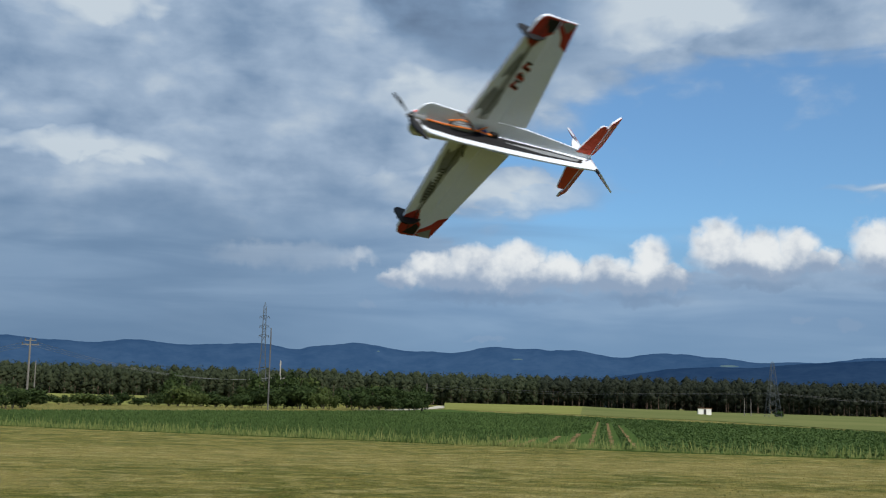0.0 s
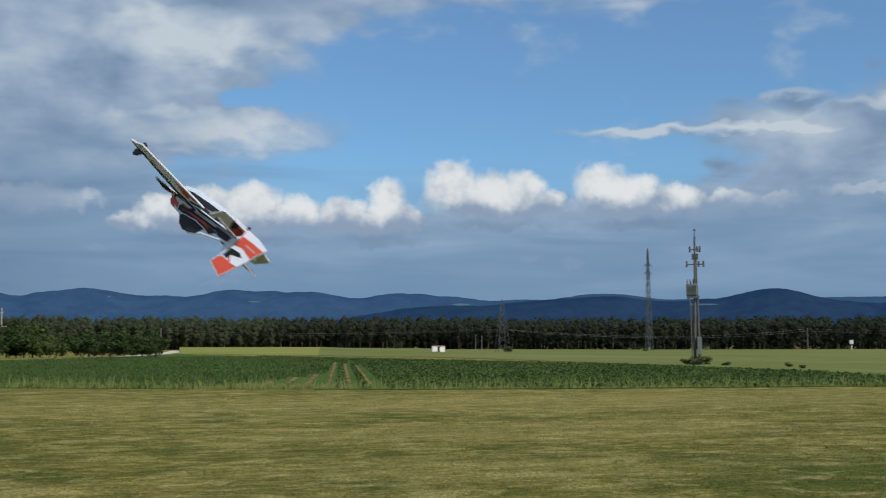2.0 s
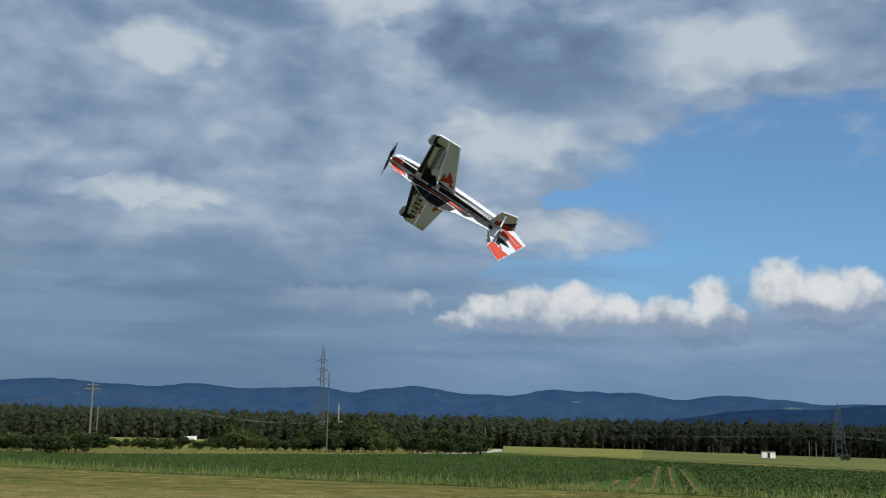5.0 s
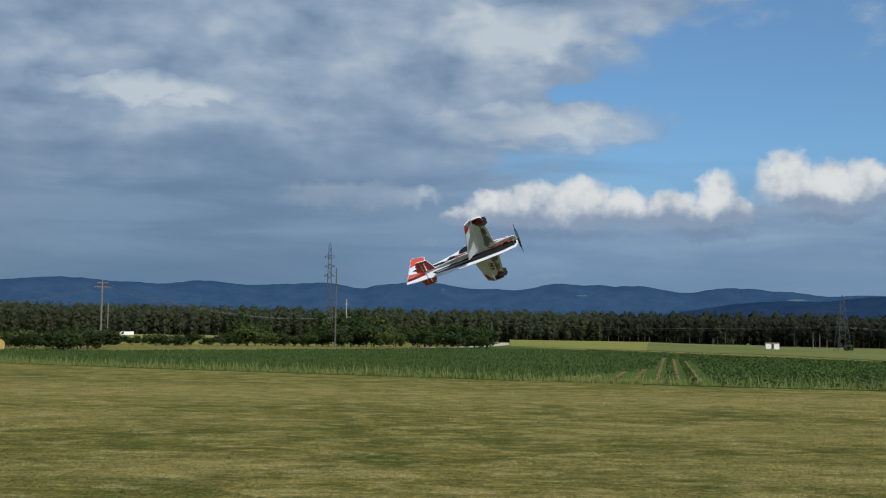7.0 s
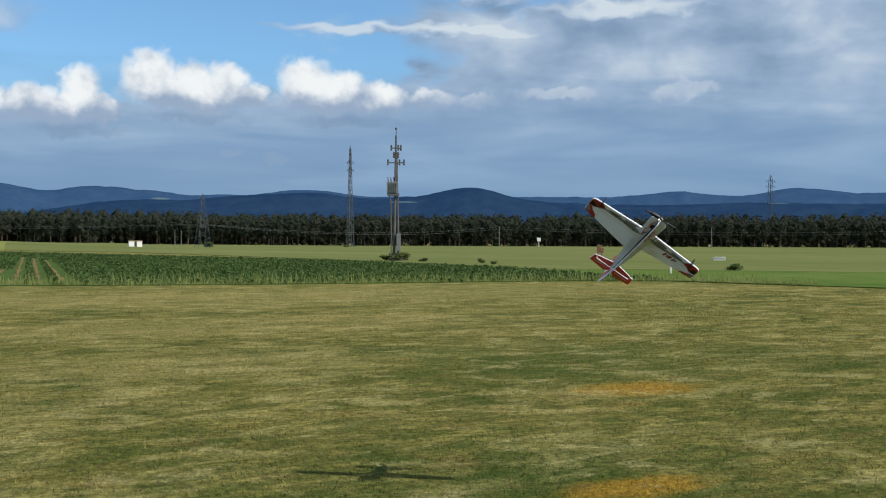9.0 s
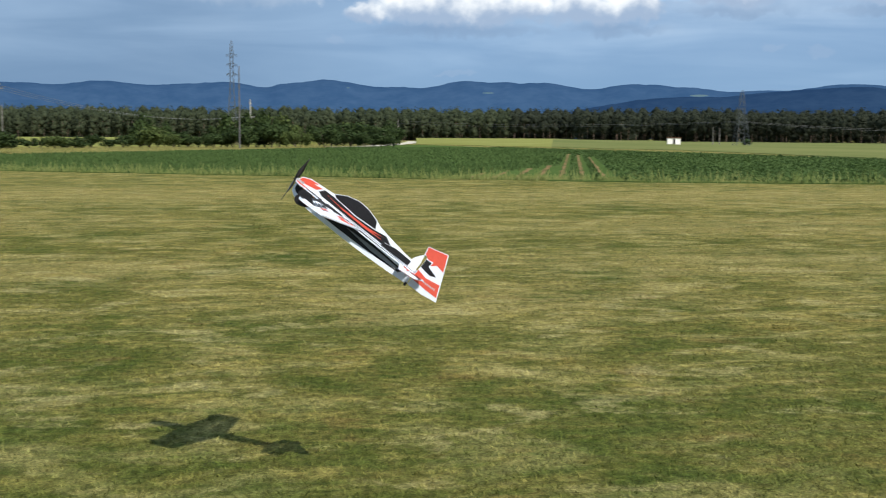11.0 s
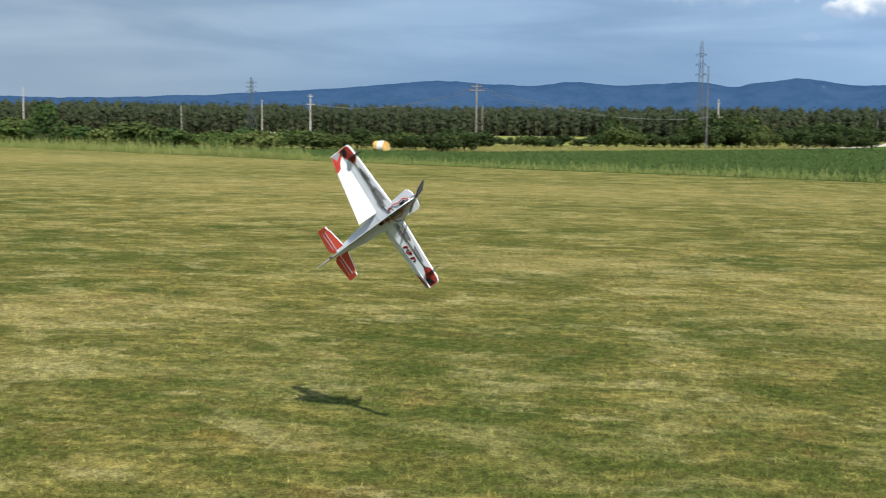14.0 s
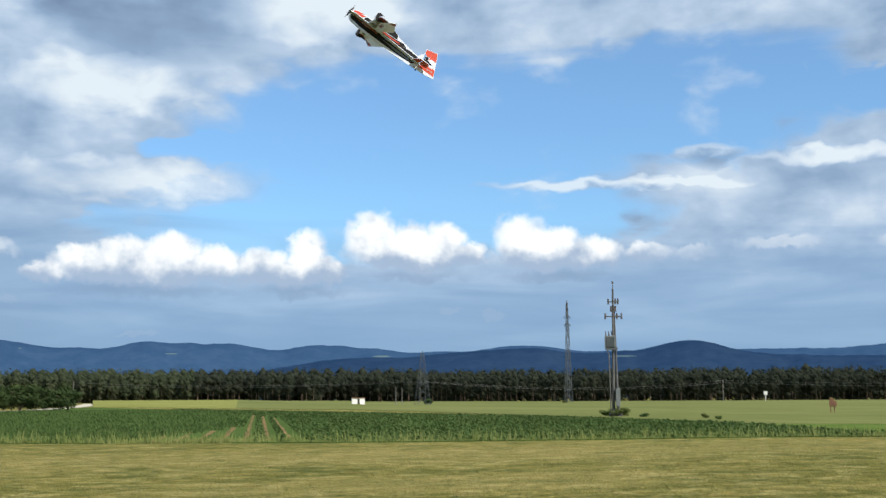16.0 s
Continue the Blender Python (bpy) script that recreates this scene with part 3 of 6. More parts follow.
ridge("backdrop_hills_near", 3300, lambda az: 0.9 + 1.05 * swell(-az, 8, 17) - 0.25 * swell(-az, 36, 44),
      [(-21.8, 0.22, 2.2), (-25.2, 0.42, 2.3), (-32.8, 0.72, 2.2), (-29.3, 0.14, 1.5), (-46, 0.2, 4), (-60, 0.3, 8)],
      M["hill_near"], "nearer wooded hills with dark blue haze painted in")
for a, e, w, h, m in ((-17.9, 2.06, 0.45, 0.05, "hill_field"), (-29.6, 1.98, 0.7, 0.035, "hill_field"), (-1.0, 2.42, 0.07, 0.025, "hill_field"), (-7.8, 2.2, 0.3, 0.03, "hill_field"), (-47.6, 1.9, 0.5, 0.03, "hill_field")):
    bm = bmesh.new()
    d = 3180
    ring = [at(a + w * math.cos(t / 9 * math.tau) * (1 + 0.2 * math.sin(3 * t)), d, math.tan(radians(e + h * math.sin(t / 9 * math.tau))) * d) for t in range(9)]
    bm.faces.new([bm.verts.new(p) for p in ring])
    tagged(part("backdrop_clearing", bm, M[m]), "pale clearing on the distant hills, haze painted in", "clearing", kind="structure")


# ---------------------------------------------------------------- vegetation
def blob(verts, faces, c, r, rng, squash=1.0):
    """A small crumpled clump of eight faces."""
    b = len(verts)
    dirs = [(0, 0, 1), (1, 0, 0), (0, 1, 0), (-1, 0, 0), (0, -1, 0), (0, 0, -1)]
    for d in dirs:
        k = r * rng.uniform(0.7, 1.25)
        verts.append((c[0] + d[0] * k + rng.uniform(-.2, .2) * r, c[1] + d[1] * k + rng.uniform(-.2, .2) * r, c[2] + d[2] * k * squash))
    for i in range(4):
        j = (i + 1) % 4
        faces.append((b, b + 1 + i, b + 1 + j))
        faces.append((b + 5, b + 1 + j, b + 1 + i))


def leaf(verts, faces, c, s, rng, out=None):
    """One leaf spray: a four-cornered blade, turned at random or facing roughly outwards."""
    b = len(verts)
    n = Vector((rng.gauss(0, 1), rng.gauss(0, 1), rng.gauss(0, 1))).normalized()
    if out is not None:
        n = (n * 0.7 + out).normalized()
    u = n.orthogonal().normalized()
    u.rotate(Matrix.Rotation(rng.uniform(0, 6.28), 3, n))
    w = n.cross(u)
    c = Vector(c)
    for p in (c - u * s, c + w * s * 0.55, c + u * s, c - w * s * 0.55):
        verts.append(tuple(p))
    faces.append((b, b + 1, b + 2, b + 3))


def stand(name, first, last, edge_of, full_of, material, label, seed, bare):
    """A joined stand of trees with rounded, overlapping crowns, ten trees deep, between two bearings; bare: the bare share of the outer trunks."""
    rng = np.random.default_rng(seed)
    pick = random.Random(seed)
    cen, nor, size = [], [], []
    cv, cf, tv, tf = [], [], [], []
    az = first
    while az > last:
        edge = edge_of(az)
        for row in range(10):
            d = edge + row * 8 + rng.uniform(-3, 3)
            a = az + rng.uniform(-0.25, 0.25)
            h = (math.tan(radians(full_of(az))) * d + 1.69) * (0.74 + 0.026 * row) * rng.uniform(0.94, 1.03) * (1 + 0.03 * noise.noise((az * 0.35, 0, 0)))
            x, y, _ = at(a, d)
            if row < 2:
                r = rng.uniform(0.12, 0.20) * h / 16
                b = len(tv)
                for s, zz in ((1.0, 0.0), (0.6, h * 0.7)):
                    for q in range(4):
                        tv.append((x + r * s * math.cos(q * 1.57), y + r * s * math.sin(q * 1.57), zz))
                for q in range(4):
                    tf.append((b + q, b + (q + 1) % 4, b + 4 + (q + 1) % 4, b + 4 + q))
            n = 170 if row < 2 else 110
            mid, half = (bare + 1.0) / 2, (1.0 - bare) / 2
            if row > 1:
                mid, half = 0.5, 0.5
            f = mid + half * rng.uniform(-1, 1, n)
            rr = h * 0.215 * np.sqrt(np.maximum(0.0, 1 - ((f - mid) / half) ** 2)) * (1 + 0.25 * np.sin(f * 19 + x))
            an = rng.uniform(0, 2 * np.pi, n)
            q = np.sqrt(rng.uniform(0.35, 1.0, n))
            cen.append(np.stack([x + rr * q * np.cos(an), y + rr * q * np.sin(an), h * f], -1))
            nor.append(np.stack([np.cos(an) * 0.8, np.sin(an) * 0.8, (f - mid) / half + 0.15], -1))
            size.append(rng.uniform(0.26, 0.55, n))
            for _ in range(7):
                g = pick.uniform(mid - half * 0.7, mid + half * 0.75)
                blob(cv, cf, (x + pick.uniform(-1, 1), y + pick.uniform(0, 1.5), h * g), h * 0.13, pick, 1.0)
            if row > 6:
                for _ in range(3):
                    blob(cv, cf, (x + pick.uniform(-2, 2), y + pick.uniform(-1, 1), h * pick.uniform(0.02, 0.32)), h * 0.13, pick, 1.0)
        az -= math.degrees(3.8 / edge)
    cen, nor, size = np.concatenate(cen), np.concatenate(nor), np.concatenate(size)[:, None]
    nor = nor / np.linalg.norm(nor, axis=1, keepdims=True) + rng.normal(0, 0.33, nor.shape)
    nor /= np.linalg.norm(nor, axis=1, keepdims=True)
    u = np.cross(nor, rng.normal(0, 1, nor.shape))
    u /= np.linalg.norm(u, axis=1, keepdims=True) + 1e-9
    w = np.cross(nor, u)
    quad = np.stack([cen - u * size, cen + w * size * 0.6, cen + u * size, cen - w * size * 0.6], 1)
    count = len(cen)
    me = bpy.data.meshes.new(name)
    extra = np.array(cv, dtype=np.float32)
    tri = np.array(cf, dtype=np.int32) + count * 4
    me.vertices.add(count * 4 + len(extra))
    me.vertices.foreach_set("co", np.concatenate([quad.reshape(-1, 3), extra]).astype(np.float32).ravel())
    me.loops.add(count * 4 + tri.size)
    me.loops.foreach_set("vertex_index", np.concatenate([np.arange(count * 4, dtype=np.int32), tri.ravel()]))
    me.polygons.add(count + len(tri))
    me.polygons.foreach_set("loop_start", np.concatenate([np.arange(0, count * 4, 4), count * 4 + np.arange(0, tri.size, 3)]).astype(np.int32))
    me.materials.append(material)
    me.update(calc_edges=True)
    tagged(new(name, me), label, "forest", kind="stuff")
    tagged(new("forest_trunks", raw_mesh("forest_trunks", tv, tf, M["pine_bark"])), "brown trunks along the " + label, "forest", kind="stuff")


def build_forest():
    def edge_of(az):
        if -14.9 < az < -12.2:
            return 560
        if az > 36:
            return 640 + 300 * min(1.0, (az - 36) / 4.0)
        return 640 if az > -15 else 640 - 180 * min(1.0, (-15 - az) / 12.0)

    def full_of(az):
        if az > 36:
            return 1.53 - 0.25 * min(1.0, (az - 36) / 6.0)
        return 1.55 if az > -20 else 1.46

    stand("mixed_forest", 60.0, -9.0, edge_of, full_of, M["mixed_wood"], "green mixed forest edge behind the fields", 5, 0.10)
    stand("pine_forest", -9.0, -58.0, edge_of, full_of, M["pine"], "dark pine forest edge behind the fields", 6, 0.30)


def bush_mesh(name, seed, material, leaves=950, size=0.075):
    """A shrub one metre high and about as wide, of leaf sprays on a few stems, with gaps."""
    rng = random.Random(seed)
    verts, faces = [], []
    lobes = [(rng.uniform(-.38, .38), rng.uniform(-.3, .3), rng.uniform(.28, .72), rng.uniform(.2, .34)) for _ in range(8)]
    for i in range(leaves):
        c = lobes[i % 8]
        d = Vector((rng.gauss(0, 1), rng.gauss(0, 1), rng.gauss(0, 1))).normalized() * c[3] * rng.uniform(0.45, 1.12)
        leaf(verts, faces, (c[0] + d.x, c[1] + d.y, max(0.02, c[2] + d.z * 0.9)), size * rng.uniform(0.6, 1.3), rng, d.normalized())
    me = raw_mesh(name, verts, faces, material)
    return me


def stem_mesh(seed):
    """One bent woody stem."""
    rng = random.Random(seed)
    bm = bmesh.new()
    p = Vector((rng.uniform(0.0, .06), 0, 0))
    for z, out in ((0.25, 0.08), (0.5, 0.2), (0.72, 0.34)):
        q = Vector((out * rng.uniform(0.7, 1.2), rng.uniform(-.05, .05), z))
        add_bar(bm, p, q, 0.022 - z * 0.02, 0.016 - z * 0.015, 5)
        p = q
    return mesh_of(bm, "stem", M["bark"])


BUSHES = []
for i in range(9):
    mat = M[("leaf", "leaf_dark", "leaf_pale")[i % 3]]
    BUSHES.append((bush_mesh("bush", 40 + i, mat), stem_mesh(90 + i), ("green", "dark green", "pale green")[i % 3]))


for i in range(6):
    mat = M[("belt_shaded", "belt_olive_shaded", "belt_shaded")[i % 3]]
    BUSHES.append((bush_mesh("bush", 60 + i, mat, 1150, 0.062), stem_mesh(120 + i), ("dark green", "olive green", "dark green")[i % 3]))


def bush(az, dist, h, w, kind, label, group):
    me, st, _ = BUSHES[kind]
    b = new("bush")
    b.location = at(az, dist)
    b.rotation_euler = (0, 0, az * 7.0 + kind)
    b.scale = (w, w, h)
    o = new("foliage", me)
    o.parent = b
    for i in range(3):
        o = new("stem", st)
        o.parent = b
        o.rotation_euler = (0, 0, i * 2.1 + kind)
    return tagged(b, label, "bush", group)


def build_bushes():
    rng = random.Random(11)
    # the belt beyond the grain: low shrubs with gaps, taller thickets towards the track
    n = 0
    az = -3.2
    while az < 17.0:
        far = 205 - 2.6 * max(0, az)
        thick = az < 5.2 or 6.8 < az < 8.8
        if not (0.35 < az < 1.05):
            d = far + rng.uniform(-6, 12)
            top = rng.uniform(0.18, 0.78) if thick else rng.uniform(-0.15, 0.26)
            h = max(1.1, math.tan(radians(top)) * d + 1.69)
            kind = 9 + (n * 5 + int(az * 3)) % 6
            bush(az, d, h, h * (rng.uniform(1.0, 1.5) if thick else rng.uniform(1.3, 2.6)), kind, BUSHES[kind][2] + " leafy belt shrub with painted cloud shade", "shrubs of the field belt")
            if thick and rng.random() < 0.75:
                kind = 9 + (n * 2) % 6
                bush(az + 0.25, d + 45, h * rng.uniform(1.2, 1.9), h * 1.5, kind, BUSHES[kind][2] + " tall leafy belt shrub with painted cloud shade", "shrubs of the field belt")
            n += 1
        az += rng.uniform(0.24, 0.45) if thick else rng.uniform(0.3, 0.85)
    # the hedge along the mown grass
    az = 15.5
    while az < 41.5:
        d = 124 + 30 * swell(az, 30.5, 36.0) + rng.uniform(-6, 10)
        top = 0.25 if az < 30 else 0.48
        if abs(az - 19.9) < 1.0:
            d += 16
        if 36 < az < 41:
            top = 0.75
        h = max(1.2, math.tan(radians(top + rng.uniform(-.30, .18))) * d + 1.69)
        kind = (0, 10, 3, 5, 13, 8, 1)[n % 7] if az > 24 else 9 + n % 6
        bush(az, d, h, h * rng.uniform(1.2, 2.0), kind, BUSHES[kind][2] + " hedge shrub beside the grass", "hedge shrubs")
        n += 1
        az += rng.uniform(0.28, 0.6)
    for az in (51.8, 53.2, 54.5, 55.6, 56.8):
        d = 150 + rng.uniform(-6, 6)
        bush(az, d, rng.uniform(3.5, 5.5), rng.uniform(4, 6), n % 9, BUSHES[n % 9][2] + " hedge shrub beside the grass", "hedge shrubs")
        n += 1
    for az, d, h in ((-29.5, 101, 0.9), (-28.8, 103, 0.7), (-30.6, 98, 0.4), (-33.4, 92, 0.45), (-34.0, 86, 0.35), (-20.2, 298, 1.6), (-26.8, 352, 0.9), (-45.6, 72, 0.5)):
        bush(az, d, h, h * 1.7, n % 9, BUSHES[n % 9][2] + " weedy shrub at the foot of a pole", "weedy shrubs")
        n += 1


def tree(az, dist, height, width, seed, material, label, leaves=11000, leafsize=0.22, lobes=((0.0, 1.0, 1.0),)):
    """A broad-leaved tree: tapered trunk, steep limbs that end in pointed shoots, leaf sprays along every limb."""
    rng = random.Random(seed)
    t = new("tree")
    t.location = at(az, dist)
    t.rotation_euler = (0, 0, radians(az))
    bm = bmesh.new()
    add_bar(bm, (0, 0, 0), (0, 0, height * 0.5), height * 0.022, height * 0.012, 9)
    clumps = []
    for off, tall, share in lobes:
        top, half = height * tall, width / 2 * share
        root = Vector((off * width, 0, 0))
        if off:
            add_bar(bm, root, root + Vector((0, 0, top * 0.5)), height * 0.016, height * 0.009, 8)
        for i in range(int(46 * share)):
            an = i * 2.4 + rng.uniform(-.4, .4)
            f = rng.random()
            reach = half * (1 - 0.12 * rng.random()) * (f ** 0.5)
            rise = top * (1.0 - 0.62 * f ** 1.6) * rng.uniform(0.86, 1.0)
            tip = root + Vector((reach * math.cos(an), reach * math.sin(an), rise))
            start = root + Vector((0, 0, max(0.04, 0.5 * rise / height - 0.15 * f) * height))
            bend = start.lerp(tip, 0.5) + Vector((math.cos(an), math.sin(an), -0.3)) * half * 0.12
            add_bar(bm, start, bend, height * 0.007, height * 0.005, 5)
            add_bar(bm, bend, tip, height * 0.005, height * 0.0015, 5)
            for s in (0.3, 0.5, 0.7, 0.85, 0.95, 1.02):
                p = start.lerp(bend, s * 2) if s < 0.5 else bend.lerp(tip, s * 2 - 1)
                clumps.append((p, half * (0.34 - 0.24 * s), 1.0 - 0.6 * s))
        for i in range(int(22 * share)):
            an = i * 0.9 + rng.uniform(-.3, .3)
            rr = half * rng.uniform(0.3, 0.95)
            clumps.append((root + Vector((rr * math.cos(an), rr * math.sin(an), top * rng.uniform(0.04, 0.34))), half * 0.24, 1.0))
    part("trunk", bm, M["bark"], t)
    verts, faces = [], []
    total = sum(c[2] for c in clumps)
    for p, r, weight in clumps:
        for _ in range(max(6, int(leaves * weight / total))):
            d = Vector((rng.gauss(0, 1), rng.gauss(0, 1), rng.gauss(0, 1.1))).normalized() * r * rng.random() ** 0.6
            c = p + d
            c.z = max(height * 0.015, c.z)
            away = (Vector((c.x, c.y, (c.z - height * 0.4) * 0.8)).normalized() + d.normalized()).normalized()
            leaf(verts, faces, c, leafsize * rng.uniform(0.6, 1.3), rng, away)
    o = new("crown", raw_mesh("crown", verts, faces, material))
    o.parent = t
    return tagged(t, label, "tree", "trees at the edge of the field")


def build_crop():
    """Row plants as leaf clumps along furrows, grain as blades, weeds along the edge of the mown grass."""
    rng = random.Random(21)
    inside = [(9.4, 52), (8.6, 45.2), (12, 43.8), (19, 42.0), (31, 40.2), (35, 38.0), (42, 60), (44, 87), (40, 121), (33, 166), (28, 200), (24, 120)]

    def within(x, y, poly):
        c = False
        for (x1, y1), (x2, y2) in zip(poly, poly[1:] + poly[:1]):
            if (y1 > y) != (y2 > y) and x < (x2 - x1) * (y - y1) / (y2 - y1) + x1:
                c = not c
        return c

    verts, faces = [], []
    bare_rows = [(0.0, 78), (0.9, 70), (1.8, 60), (-0.9, 26), (-1.8, 20), (-2.7, 15), (-3.6, 11)]
    side = Vector((math.cos(radians(12)), -math.sin(radians(12))))
    ahead = Vector((math.sin(radians(12)), math.cos(radians(12))))
    org = Vector((8.6, 43.0))
    for i in range(-60, 92):
        off = i * 0.5
        s = -20.0
        while s < 165:
            p = org + side * off + ahead * s
            step = 0.30 + s * 0.008 if s > 0 else 0.30
            s += step
            if not within(p.x, p.y, inside):
                continue
            if any(abs(off - o) < (0.30 if o >= 0 else 0.45) and 2.0 < s < far for o, far in bare_rows):
                continue
            h = rng.uniform(0.10, 0.21)
            for _ in range(6):
                leaf(verts, faces, (p.x + rng.uniform(-.16, .16), p.y + rng.uniform(-.2, .2), h * rng.uniform(0.35, 1.0)), rng.uniform(0.05, 0.105) * (1 + s * 0.007), rng)
    bm = bmesh.new()
    for o, far in bare_rows:
        wide = 0.11 if o >= 0 else 0.13
        d, last = 3.0, None
        while d < far:
            w = wide * rng.uniform(0.35, 1.25)
            m = o + rng.uniform(-0.05, 0.05)
            cur = [bm.verts.new((*(org + side * (m + k) + ahead * d), 0.07)) for k in (-w, w)]
            if last and rng.random() < 0.88:
                bm.faces.new((last[0], last[1], cur[1], cur[0]))
            last = cur
            d += rng.uniform(0.4, 1.1)
    tagged(part("bare_furrows", bm, M["soil"]), "bare brown furrows between the crop rows", "soil", kind="structure")
    tagged(new("crop_plants", raw_mesh("crop_plants", verts, faces, M["crop_leaf"])), "rows of leafy green crop plants", "crops", kind="stuff")

    verts, faces = [], []
    grain = [*EDGE[3:9], (9.4, 52), (24, 120), (28, 200), (20.5, 277), (0.8, 186), (-16, 143), (-31, 108), (-58, 118)]
    for _ in range(70000):
        r = rng.uniform(0, 1) ** 1.6
        az = rng.uniform(-12.5, 34)
        d = 46 + r * 150
        x, y, _z = at(az, d)
        if not within(x, y, grain):
            continue
        q = Vector((x, y)) - org
        if any(o < 0 and abs(q.dot(side) - o) < 0.45 and 1.0 < q.dot(ahead) < far for o, far in bare_rows):
            continue
        h = rng.uniform(0.12, 0.24) * (1 + 0.3 * noise.noise((x * 0.08, y * 0.08, 0)))
        b = len(verts)
        w = 0.03 + d * 0.0006
        an = rng.uniform(0, 3.14)
        dx, dy = w * math.cos(an), w * math.sin(an)
        lean = rng.uniform(-.12, .12)
        verts += [(x - dx, y - dy, 0), (x + dx, y + dy, 0), (x + lean, y, h)]
        faces.append((b, b + 1, b + 2))
    tagged(new("grain_blades", raw_mesh("grain_blades", verts, faces, M["crop_leaf"])), "young green grain blades", "crops", kind="stuff")

    verts, faces = [], []
    for a, c in zip(EDGE, EDGE[1:] + [(36.2, 31)]):
        a, c = Vector(a), Vector(c)
        n = int((c - a).length * (190 if a.x < -40 else 170))
        for _ in range(n):
            f = rng.random()
            p = a.lerp(c, f)
            out = p.normalized()
            p = p + out * rng.random() ** 2 * (12.0 if a.x < -60 else 4.0)
            tall = rng.random() < 0.10
            h = rng.uniform(0.30, 0.60) if tall else rng.uniform(0.08, 0.24)
            if a.x < -40:
                h *= 2.3
            w = rng.uniform(0.012, 0.030) * (0.8 + p.length / 120)
            b = len(verts)
            lean = rng.uniform(-.35, .35) * h
            an = rng.uniform(-.7, .7)
            verts += [(p.x - w * math.cos(an), p.y - w * math.sin(an), 0), (p.x + w * math.cos(an), p.y + w * math.sin(an), 0), (p.x + lean, p.y + rng.uniform(-.1, .1), h)]
            faces.append((b, b + 1, b + 2))
    tagged(new("weedy_margin", raw_mesh("weedy_margin", verts, faces, M["tall_grass"])), "tall seeding grass along the mown edge", "grass", kind="stuff")


def build_lawn():
    """Short cut blades over the near lawn."""
    rng = np.random.default_rng(4)
    n = 360000
    d = 2.0 + 2.4 * rng.random(n) + 40.0 * rng.random(n) ** 2.0
    az = np.radians(rng.uniform(-64, 70, n))
    x, y = -np.sin(az) * d, np.cos(az) * d
    h = rng.uniform(0.008, 0.030, n) * (1 + 0.5 * (rng.random(n) < 0.04))
    w = rng.uniform(0.0018, 0.0042, n) * (0.7 + d * 0.05)
    an = rng.uniform(0, np.pi, n)
    lx, ly = rng.normal(0, 0.018, n), rng.normal(0, 0.018, n)
    co = np.empty((n, 3, 3), dtype=np.float32)
    co[:, 0] = np.stack([x - w * np.cos(an), y - w * np.sin(an), 0 * x], -1)
    co[:, 1] = np.stack([x + w * np.cos(an), y + w * np.sin(an), 0 * x], -1)
    co[:, 2] = np.stack([x + lx, y + ly, h], -1)
    me = bpy.data.meshes.new("lawn_blades")
    me.vertices.add(n * 3)
    me.vertices.foreach_set("co", co.ravel())
    me.loops.add(n * 3)
    me.loops.foreach_set("vertex_index", np.arange(n * 3, dtype=np.int32))
    me.polygons.add(n)
    me.polygons.foreach_set("loop_start", np.arange(0, n * 3, 3, dtype=np.int32))
    me.materials.append(M["grass_blade"])
    me.update(calc_edges=True)
    tagged(new("lawn_blades", me), "short dry blades of the mown lawn", "grass", kind="stuff")


build_forest()
build_lawn()
build_bushes()
tree(49.9, 150, 11.2, 9.2, 3, M["leaf_dark"], "dark two-lobed broad-leaved tree at the field edge", 14000, 0.22, ((0.1, 1.0, 0.8), (-0.22, 0.72, 0.62)))
tree(46.3, 152, 9.2, 8.6, 8, M["leaf_dark"], "low spreading bushy tree at the field edge")
tree(43.2, 154, 14.0, 12.0, 14, M["leaf_dark"], "tall spiky-topped broad-leaved tree at the field edge", 17000, 0.24)
tree(35.7, 140, 5.0, 4.6, 17, M["leaf_dark"], "small pointed young tree in the hedge", 1800, 0.2)
build_crop()


